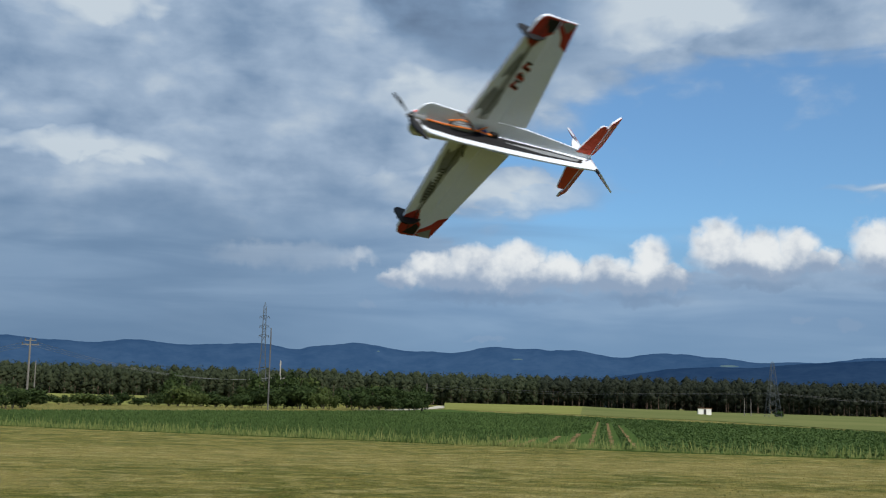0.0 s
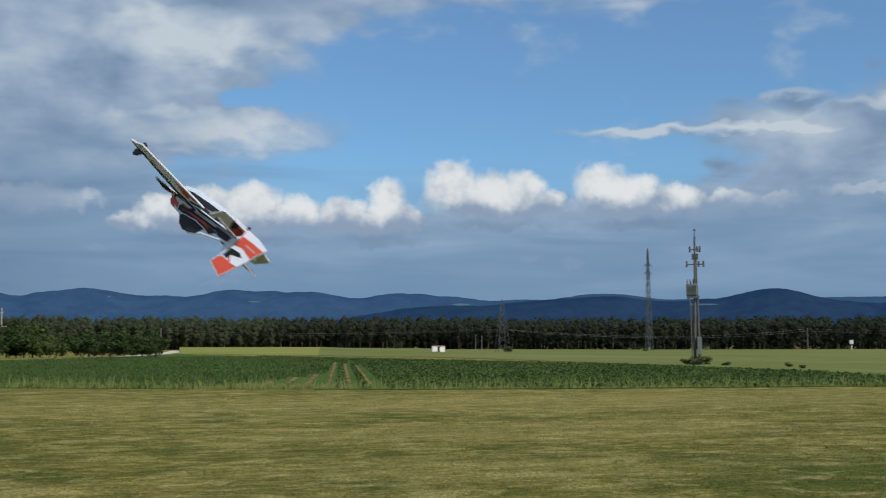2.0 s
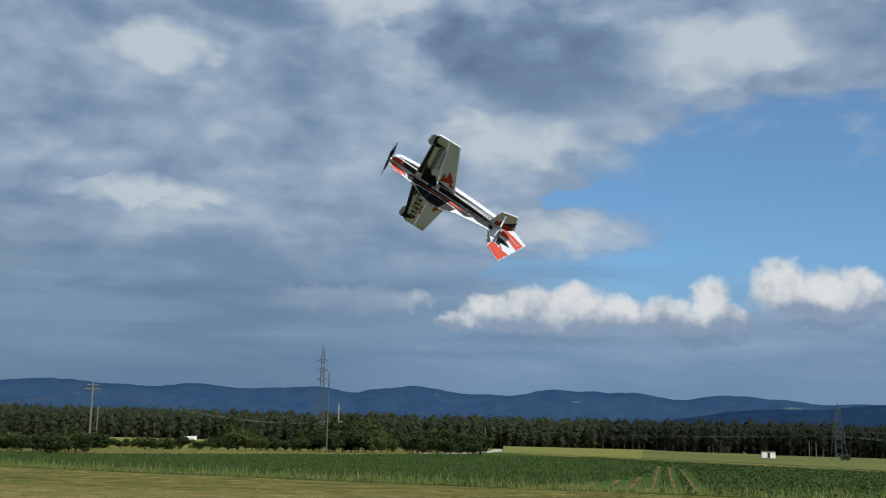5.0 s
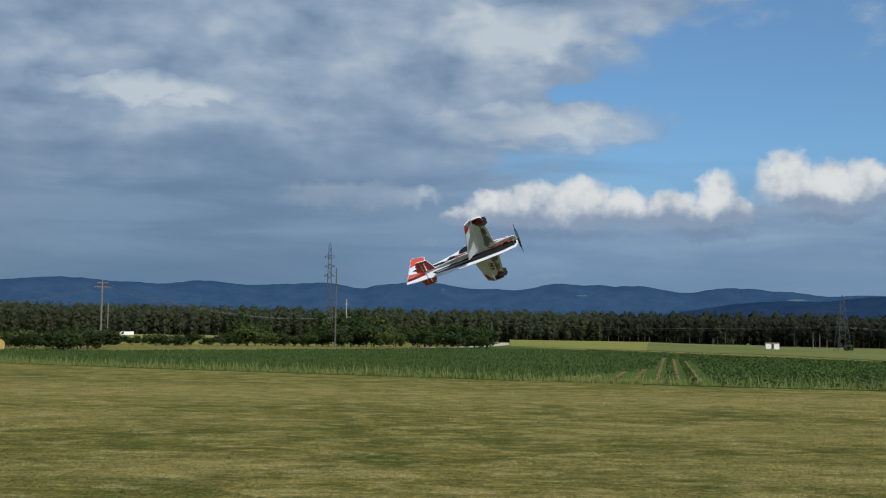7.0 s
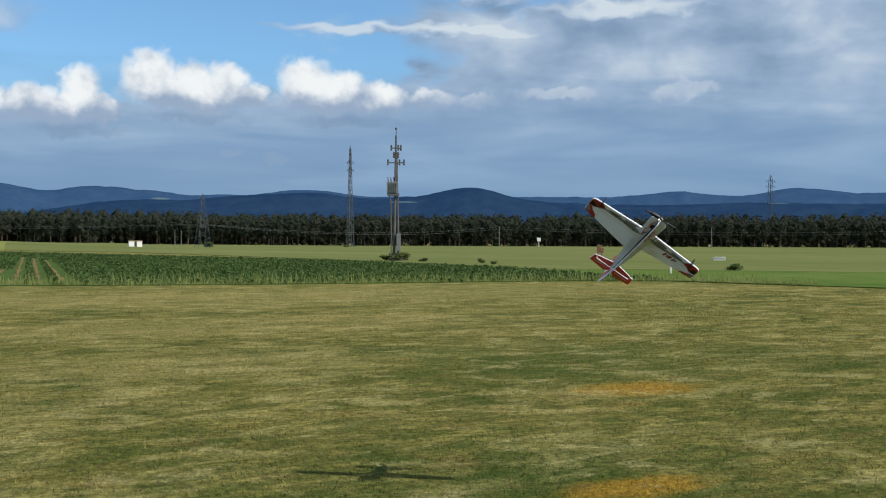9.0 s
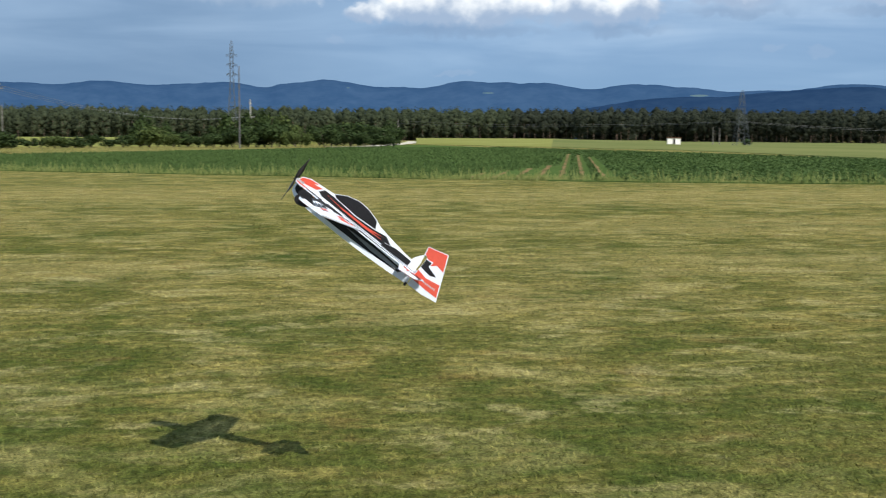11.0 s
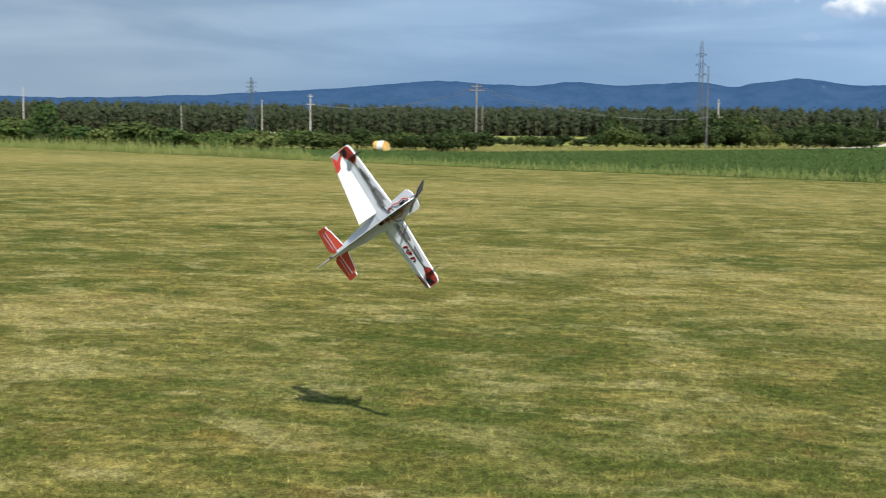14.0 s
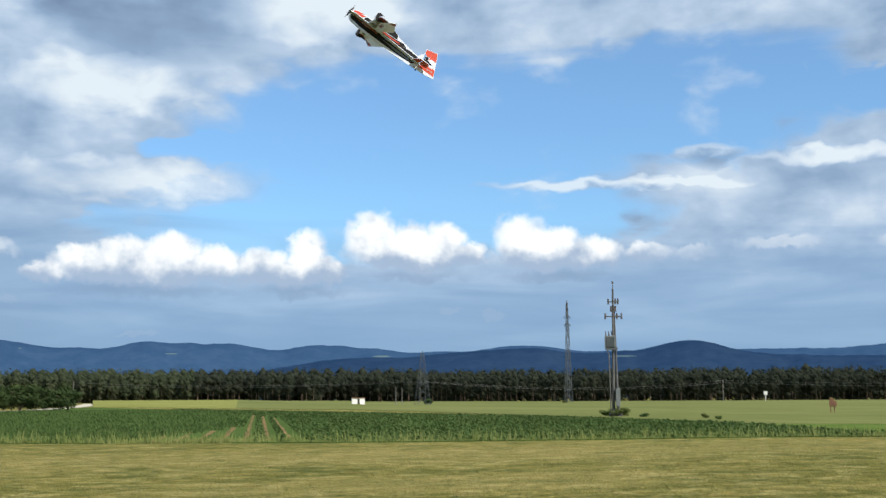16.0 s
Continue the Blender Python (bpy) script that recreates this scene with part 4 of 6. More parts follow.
# ---------------------------------------------------------------- poles, pylons, wires
def lattice(name, az, dist, height, base, label, material, arms=(0.80, 0.88, 0.96), armlen=0.09, waist=0.5, turn=0.0):
    """A steel lattice tower: four tapering legs, crossed bracing, cross-arms with insulators."""
    t = new(name)
    t.location = at(az, dist)
    t.rotation_euler = (0, 0, radians(turn))
    tip = base * 0.14
    thick = max(0.05, height * 0.0034)

    def half(f):
        return base / 2 * (1 - f / waist) + tip * 1.3 * (f / waist) if f < waist else tip * 1.3 * (1 - (f - waist) / (1 - waist) * 0.45)
    corners = [(1, 1), (-1, 1), (-1, -1), (1, -1)]
    levels = [0.0, 0.1, 0.19, 0.27, 0.35, 0.43, 0.5, 0.57, 0.64, 0.71, 0.78, 0.85, 0.92, 1.0]
    for c in corners:
        bm = bmesh.new()
        for a, b in zip(levels, levels[1:]):
            add_bar(bm, (c[0] * half(a), c[1] * half(a), a * height), (c[0] * half(b), c[1] * half(b), b * height), thick, thick, 4)
        part("leg", bm, material, t)
    bm = bmesh.new()
    for a, b in zip(levels, levels[1:]):
        for i in range(4):
            c, d = corners[i], corners[(i + 1) % 4]
            p = (c[0] * half(a), c[1] * half(a), a * height)
            q = (d[0] * half(b), d[1] * half(b), b * height)
            r = (d[0] * half(a), d[1] * half(a), a * height)
            s = (c[0] * half(b), c[1] * half(b), b * height)
            if (i + levels.index(a)) % 2:
                add_bar(bm, p, q, thick * 0.55, thick * 0.55, 3)
            else:
                add_bar(bm, r, s, thick * 0.55, thick * 0.55, 3)
    part("bracing", bm, material, t)
    bm = bmesh.new()
    for c in corners:
        add_bar(bm, (c[0] * half(1.0), c[1] * half(1.0), height), (0, 0, height * 1.05), thick, thick * 0.7, 4)
    part("peak", bm, material, t)
    for f in arms:
        bm = bmesh.new()
        w = armlen * height
        for sgn in (-1, 1):
            add_bar(bm, (0, 0, f * height + thick * 4), (sgn * w, 0, f * height), thick * 0.8, thick * 0.6, 4)
            add_bar(bm, (0, 0, f * height - thick * 8), (sgn * w, 0, f * height), thick * 0.8, thick * 0.6, 4)
            add_bar(bm, (sgn * w, 0, f * height), (sgn * w, 0, f * height - height * 0.022), thick * 0.9, thick * 0.9, 5)
        part("cross_arm", bm, material, t)
    return tagged(t, label, "pylon", "power line pylons")


def utility_pole(az, dist, height, label, material, arms=((0.93, 1.6),), r=0.15, insulators=True, turn=0.0):
    """A tapered pole with cross-arms and pin insulators."""
    t = new("utility_pole")
    t.location = at(az, dist)
    t.rotation_euler = (0, 0, radians(az + turn))
    bm = bmesh.new()
    add_bar(bm, (0, 0, 0), (0, 0, height), r, r * 0.65, 10)
    part("pole", bm, material, t)
    for f, w in arms:
        bm = bmesh.new()
        add_box(bm, (-w / 2, -0.07, f * height - 0.07), (w / 2, 0.07, f * height + 0.07))
        arm = part("cross_arm", bm, M["wood_pole"] if material == M["wood_pole"] else M["concrete"], t)
        for x in (-w / 2 + 0.12, 0.0, w / 2 - 0.12) if insulators else ():
            bm = bmesh.new()
            add_bar(bm, (x, 0, f * height + 0.07), (x, 0, f * height + 0.35), 0.06, 0.09, 8)
            part("insulator", bm, M["porcelain"], arm)
    return tagged(t, label, "utility pole", "utility poles")


def wire(name, a, b, sag, r, label):
    bm = bmesh.new()
    a, b = Vector(a), Vector(b)
    pts = [a.lerp(b, i / 14) - Vector((0, 0, sag * 4 * (i / 14) * (1 - i / 14))) for i in range(15)]
    side = (b - a).cross(Vector((0, 0, 1))).normalized()
    rings = [[bm.verts.new(p + side * (r * c) + Vector((0, 0, r * h))) for c, h in ((1, 0), (0, 1), (-1, 0), (0, -1))] for p in pts]
    for p, q in zip(rings, rings[1:]):
        for j in range(4):
            bm.faces.new((p[j], p[(j + 1) % 4], q[(j + 1) % 4], q[j]))
    return tagged(part(name, bm, M["wire"]), label, "wire", "overhead wires")


def transformer_pole():
    """Concrete double pole with cross-arms, a hanging transformer, pipes and a cable cabinet."""
    t = new("transformer_pole")
    t.location = at(-29.24, 101)
    t.rotation_euler = (0, 0, radians(-29.15))
    H = 11.45
    for name, a, b, r in (("pole", (-0.17, 0, 0), (0.0, 0, H * 0.95), 0.13), ("strut_pole", (0.24, 0.2, 0), (0.06, 0.05, H * 0.82), 0.11)):
        bm = bmesh.new()
        add_bar(bm, a, b, r, r * 0.6, 10)
        part(name, bm, M["dark_concrete"], t)
    bm = bmesh.new()
    add_bar(bm, (0, 0, H * 0.93), (0, 0, H), 0.05, 0.03, 6)
    add_bar(bm, (0, 0, H - 0.08), (0, 0, H + 0.1), 0.1, 0.08, 8)
    part("top_insulator", bm, M["porcelain"], t)
    for z, w in ((H * 0.855, 0.95), (H * 0.745, 1.5), (H * 0.80, 0.5)):
        bm = bmesh.new()
        add_box(bm, (-w / 2, -0.06, z - 0.05), (w / 2, 0.06, z + 0.05))
        arm = part("cross_arm", bm, M["steel_dark"], t)
        for x in (-w / 2 + 0.06, w / 2 - 0.06, w * 0.2):
            bm = bmesh.new()
            add_bar(bm, (x, 0, z - 0.22), (x, 0, z + 0.28), 0.08, 0.07, 8)
            part("insulator", bm, M["porcelain"], arm)
    bm = bmesh.new()
    add_box(bm, (-0.78, -0.35, H * 0.515), (0.12, 0.35, H * 0.60), 0.04)
    for i in range(5):
        add_box(bm, (-0.75 + i * 0.19, -0.42, H * 0.523), (-0.71 + i * 0.19, 0.42, H * 0.592))
    box = part("transformer", bm, M["grey_box"], t, "grey finned transformer")
    for x in (-0.65, -0.4, -0.15):
        bm = bmesh.new()
        add_bar(bm, (x, 0, H * 0.60), (x - 0.06, 0, H * 0.635), 0.06, 0.035, 8)
        part("bushing", bm, M["porcelain"], box)
    bm = bmesh.new()
    add_box(bm, (-0.75, -0.3, H * 0.495), (0.30, 0.3, H * 0.513))
    part("bracket", bm, M["steel_dark"], t)
    bm = bmesh.new()
    add_bar(bm, (-0.7, -0.2, H * 0.52), (-0.45, -0.2, H * 0.46), 0.05, 0.05, 6)
    add_bar(bm, (-0.45, -0.2, H * 0.46), (-0.38, -0.2, 0.2), 0.05, 0.05, 6)
    part("cable_pipe", bm, M["dark_concrete"], t)
    bm = bmesh.new()
    add_box(bm, (0.05, -0.28, 0.9), (0.42, 0.0, 2.4), 0.02)
    part("cabinet", bm, M["grey_box"], t, "pale grey metal cabinet")
    bm = bmesh.new()
    add_box(bm, (-0.55, -0.3, 0.0), (0.55, 0.5, 0.35), 0.05)
    part("footing", bm, M["dark_concrete"], t)
    return tagged(t, "concrete double pole with grey transformer and insulators", "utility pole", "utility poles")


transformer_pole()
lattice("lattice_pylon", 4.58, 470, 37.6, 4.6, "tall slim steel lattice pylon behind the trees", M["steel"], arms=(0.70, 0.80, 0.90), armlen=0.05)
lattice("lattice_pylon", -27.0, 358, 29.6, 1.7, "tall narrow steel lattice pylon in the field", M["steel"], arms=(0.80, 0.88), armlen=0.035, waist=0.8)
lattice("lattice_pylon", -19.9, 292, 12.7, 3.2, "short broad steel lattice pylon in the field", M["steel"], arms=(0.42,), armlen=0.09, waist=0.75)
lattice("lattice_pylon", 26.2, 600, 28.2, 5.0, "distant steel lattice pylon over the forest", M["steel"], armlen=0.10)
lattice("lattice_pylon", -47.25, 520, 29.5, 5.2, "distant steel lattice pylon over the forest", M["steel"], armlen=0.09)
lattice("lattice_pylon", 41.0, 620, 24.6, 5.0, "distant steel lattice pylon over the forest", M["steel"], armlen=0.10)
lattice("lattice_pylon", 53.6, 620, 22.8, 5.0, "distant steel lattice pylon over the forest", M["steel"], armlen=0.10)
lattice("lattice_pylon", 48.1, 640, 24.6, 5.0, "distant steel lattice pylon over the forest", M["steel"], armlen=0.10)
utility_pole(4.24, 172, 11.8, "tall plain grey pole beyond the grain", M["dark_concrete"], arms=(), r=0.13)
utility_pole(3.72, 300, 11.2, "white pole with a short cross-arm", M["concrete"], arms=((0.60, 2.4), (0.9, 0.7)), r=0.22)
utility_pole(15.3, 190, 9.9, "grey wooden pole with broad cross-arms", M["wood_pole"], arms=((0.90, 2.5), (0.965, 1.7)), r=0.19)
utility_pole(15.0, 196, 6.6, "short grey wooden pole", M["wood_pole"], arms=(), r=0.12)
utility_pole(23.38, 262, 10.4, "white pole with short cross-arms", M["concrete"], arms=((0.78, 2.0), (0.95, 1.2)), r=0.2)
utility_pole(25.7, 300, 10.0, "plain white pole behind the hedge", M["concrete"], arms=(), r=0.16)
utility_pole(36.6, 260, 10.6, "plain white pole behind the hedge", M["concrete"], arms=(), r=0.18)
utility_pole(29.5, 420, 11.0, "plain pale pole before the forest", M["concrete"], arms=(), r=0.16)
utility_pole(-3.42, 400, 7.8, "plain grey pole beside the gravel track", M["wood_pole"], arms=(), r=0.2)
utility_pole(-34.32, 420, 7.4, "plain grey pole before the forest", M["wood_pole"], arms=(), r=0.17)
utility_pole(-18.9, 330, 4.6, "pair pole beside the pylon", M["wood_pole"], arms=(), r=0.13)
utility_pole(-18.6, 330, 4.8, "pair pole beside the pylon", M["wood_pole"], arms=(), r=0.13)
utility_pole(-44.53, 400, 6.8, "plain grey pole before the forest", M["wood_pole"], arms=(), r=0.17)
for z, s in ((5.2, 0.0), (4.7, 0.8)):
    wire("overhead_wire", at(-3.4, 400, 7.4 - s), at(-19.9, 292, 5.9 - s * 0.3), 1.2, 0.022, "thin sagging overhead wire")
    wire("overhead_wire", at(-19.9, 292, 5.9 - s * 0.3), at(-34.3, 420, 7.2 - s), 2.2, 0.022, "thin sagging overhead wire")
    wire("overhead_wire", at(-34.3, 420, 7.2 - s), at(-58, 430, 7.2 - s), 2.0, 0.022, "thin sagging overhead wire")
for k in (-1.3, 0.0, 1.3):
    p = Vector(at(15.3, 190, 9.2)) + Vector((k, 0, 0))
    wire("overhead_wire", p, Vector(at(3.72, 300, 7.0)) + Vector((k * 0.7, 0, 0)), 2.5, 0.02, "thin sagging overhead wire")
    wire("overhead_wire", p, Vector(at(23.38, 262, 8.3)) + Vector((k * 0.7, 0, 0)), 2.0, 0.02, "thin sagging overhead wire")


# ---------------------------------------------------------------- small things of the fields
def hut():
    h = new("field_hut")
    h.location = at(-16.78, 328)
    h.rotation_euler = (0, 0, radians(-12))
    bm = bmesh.new()
    add_box(bm, (-1.75, 0, 0), (1.75, 2.6, 1.75))
    part("wall", bm, M["white_wall"], h)
    bm = bmesh.new()
    add_box(bm, (-1.9, -0.2, 1.75), (1.9, 2.8, 1.9), 0.03)
    part("roof", bm, M["rust"], h)
    bm = bmesh.new()
    add_box(bm, (-0.3, -0.04, 0), (0.35, 0.0, 1.5))
    part("door", bm, M["dark_gap"], h, "dark open doorway")
    return tagged(h, "small white field hut with a flat roof and dark doorway", "hut")


def bale():
    b = new("straw_bale")
    b.location = at(19.95, 114, 0.5)
    b.rotation_euler = (0, 0, radians(-22))
    bm = bmesh.new()
    bmesh.ops.create_cone(bm, cap_ends=True, segments=26, radius1=0.54, radius2=0.54, depth=1.35, matrix=Matrix.Rotation(radians(90), 4, "Y"))
    bmesh.ops.bevel(bm, geom=[e for e in bm.edges if abs(e.verts[0].co.x - e.verts[1].co.x) < 0.01], offset=0.06, segments=2, affect="EDGES")
    for v in bm.verts:
        v.co *= 1 + 0.03 * noise.noise(v.co * 3)
    part("straw_roll", bm, M["straw"], b)
    bm = bmesh.new()
    bmesh.ops.create_cone(bm, cap_ends=False, segments=26, radius1=0.56, radius2=0.56, depth=0.8, matrix=Matrix.Translation((0.28, 0, 0)) @ Matrix.Rotation(radians(90), 4, "Y"))
    part("wrap", bm, M["net"], b, "pale net wrap")
    return tagged(b, "golden round straw bale with pale wrap in the grass", "straw bale")


def barn(az, dist, w, d, h, label):
    b = new("farm_building")
    b.location = at(az, dist)
    b.rotation_euler = (0, 0, radians(az))
    bm = bmesh.new()
    add_box(bm, (-w / 2, 0, 0), (w / 2, d, h))
    part("wall", bm, M["concrete"], b)
    bm = bmesh.new()
    plate(bm, [(-0.5, h), (d / 2, h + d * 0.30), (d + 0.5, h)], -w / 2 - 0.4, w / 2 + 0.4)
    for v in bm.verts:
        v.co = Vector((v.co.z, v.co.x, v.co.y))
    part("roof", bm, M["roof_red"], b)
    for i in range(int(w // 6)):
        bm = bmesh.new()
        x = -w / 2 + 2 + i * 6
        add_box(bm, (x, -0.05, h * 0.3), (x + 1.6, 0.0, h * 0.75))
        part("window", bm, M["dark_gap"], b)
    return tagged(b, label, "building", "farm buildings")


def small_thing(name, az, dist, boxes, material, label, category):
    t = new(name)
    t.location = at(az, dist)
    t.rotation_euler = (0, 0, radians(az))
    for nm, lo, hi in boxes:
        bm = bmesh.new()
        add_box(bm, lo, hi, 0.015)
        part(nm, bm, material, t)
    return tagged(t, label, category)


hut()
bale()
barn(53.5, 330, 19, 9, 2.2, "long low farm building with red tiled roof")
small_thing("hunting_stand", -39.25, 121, [("seat_box", (-0.35, -0.3, 0.6), (0.35, 0.3, 1.15)), ("leg", (-0.3, -0.25, 0), (-0.2, -0.15, 0.6)), ("leg", (0.05, -0.25, 0), (0.15, -0.15, 0.6)), ("leg", (-0.3, 0.15, 0), (-0.2, 0.25, 0.6)), ("back_board", (-0.35, 0.2, 1.15), (0.1, 0.26, 1.4))], M["rust"], "small brown wooden stand in the field", "stand")
small_thing("marker_post", -42.62, 64, [("post", (-0.05, -0.05, 0), (0.05, 0.05, 0.42)), ("cap", (-0.06, -0.06, 0.42), (0.06, 0.06, 0.5))], M["white_wall"], "short white marker post in the verge", "post")
small_thing("white_trough", -44.9, 112, [("trough", (-0.55, -0.2, 0), (0.55, 0.2, 0.3)), ("rim", (-0.6, -0.25, 0.3), (0.6, 0.25, 0.36))], M["white_wall"], "low white trough in the field", "trough")
small_thing("notice_board", -36.26, 400, [("post", (-0.1, -0.1, 0), (0.1, 0.1, 2.0)), ("board", (-0.6, -0.1, 2.0), (0.6, 0.0, 3.2))], M["white_wall"], "small white board on a post before the forest", "sign")


def van():
    v = new("van")
    bm = bmesh.new()
    plate(bm, [(-2.4, 0.35), (2.5, 0.35), (2.5, 1.0), (1.9, 1.15), (1.3, 2.0), (-2.4, 2.1)], -0.9, 0.9, "y")
    part("body", bm, M["van_white"], v)
    bm = bmesh.new()
    plate(bm, [(0.7, 1.2), (1.75, 1.2), (1.25, 1.85), (0.7, 1.9)], -0.91, 0.91, "y")
    part("side_window", bm, M["glass"], v)
    for x in (-1.5, 1.6):
        for y in (-0.85, 0.85):
            bm = bmesh.new()
            add_bar(bm, (x, y - 0.1, 0.35), (x, y + 0.1, 0.35), 0.35, 0.35, 16)
            wheel = part("wheel", bm, M["tyre"], v)
    return tagged(v, "white van driving on the road behind the bushes", "van")


VAN = van()


# ---------------------------------------------------------------- the model aeroplane
# nose along +x, left wing along +y, up along +z; the propeller hub is at x = HUB
HUB = 0.30
FOAM = 0.005


def foam(name, c, c2=None, rough=0.55, thin=0.0):
    d = c2 or tuple(v * 0.86 for v in c)
    m = surface(name, d, c, 9.0, rough, 120.0, 0.4, 0.08, spec=0.2)
    if thin:
        # thin foam lets some light through
        k = m.node_tree
        p = next(n for n in k.nodes if n.type == "BSDF_PRINCIPLED")
        out = next(n for n in k.nodes if n.type == "OUTPUT_MATERIAL")
        tr, ms = k.nodes.new("ShaderNodeBsdfTranslucent"), k.nodes.new("ShaderNodeMixShader")
        tr.inputs[0].default_value = (0.74, 0.81, 0.92, 1.0)
        ms.inputs[0].default_value = thin
        k.links.new(p.outputs[0], ms.inputs[1])
        k.links.new(tr.outputs[0], ms.inputs[2])
        k.links.new(ms.outputs[0], out.inputs[0])
    return m


P = {
    "white": foam("white_foam", (0.80, 0.85, 0.93), (0.75, 0.80, 0.89), thin=0.15),
    "red": foam("orange_red_print", (0.63, 0.095, 0.060), (0.55, 0.078, 0.050)),
    "black": foam("black_print", (0.016, 0.016, 0.018), (0.010, 0.010, 0.011), 0.55),
    "grey": foam("silver_grey_print", (0.24, 0.255, 0.27), (0.17, 0.18, 0.19), 0.45),
    "pale": foam("pale_grey_print", (0.46, 0.48, 0.50), (0.38, 0.40, 0.42)),
    "dark_red": foam("dark_red_print", (0.40, 0.05, 0.04), (0.33, 0.04, 0.03)),
    "lead_red": foam("red_lead", (0.55, 0.04, 0.03), (0.45, 0.03, 0.02), 0.45),
    "tip_red": foam("deep_red_print", (0.40, 0.045, 0.035), (0.32, 0.035, 0.028)),
    "carbon": foam("carbon_rod", (0.03, 0.03, 0.03), (0.015, 0.015, 0.015), 0.3),
    "prop": foam("black_plastic", (0.03, 0.03, 0.032), (0.02, 0.02, 0.02), 0.35),
    "metal": surface("motor_metal", (0.30, 0.30, 0.31), (0.5, 0.5, 0.5), 20.0, 0.35, 90.0, metal=0.8),
    "blue": foam("blue_servo", (0.04, 0.06, 0.20), (0.03, 0.05, 0.16), 0.4),
    "orange": foam("orange_lead", (0.70, 0.20, 0.04), (0.6, 0.16, 0.03), 0.5),
}


def px(u):
    return HUB - u


def decal(name, outline, side, material, parent, axis="z", level=0.0, label=""):
    """A print on a foam sheet: side +1 or -1 of the sheet, given thickness of a film."""
    h = level + side * (FOAM / 2 + 0.0008)
    lo, hi = sorted((h - side * 0.0006, h))
    bm = bmesh.new()
    plate(bm, outline, lo, hi, axis)
    return part(name, bm, material, parent, label)


def sheet(name, outline, material, parent, axis="z", level=0.0, thick=FOAM, label=""):
    bm = bmesh.new()
    plate(bm, outline, level - thick / 2, level + thick / 2, axis)
    return part(name, bm, material, parent, label)


def bars(name, rows, side, material, parent, axis="z", label="", level=0.0):
    """A run of small printed bars: x, y, width, height, slant of each."""
    bm = bmesh.new()
    h = side * (FOAM / 2 + 0.0014 + level)
    for x, y, w, t, k in rows:
        lo, hi = sorted((h, h - side * 0.0005))
        b = bmesh.new()
        plate(b, [(x, y), (x + w, y + k * w), (x + w, y + t + k * w), (x, y + t)], lo, hi, axis)
        me = bpy.data.meshes.new("bar")
        b.to_mesh(me)
        b.free()
        bm.from_mesh(me)
        bpy.data.meshes.remove(me)
    return part(name, bm, material, parent, label)


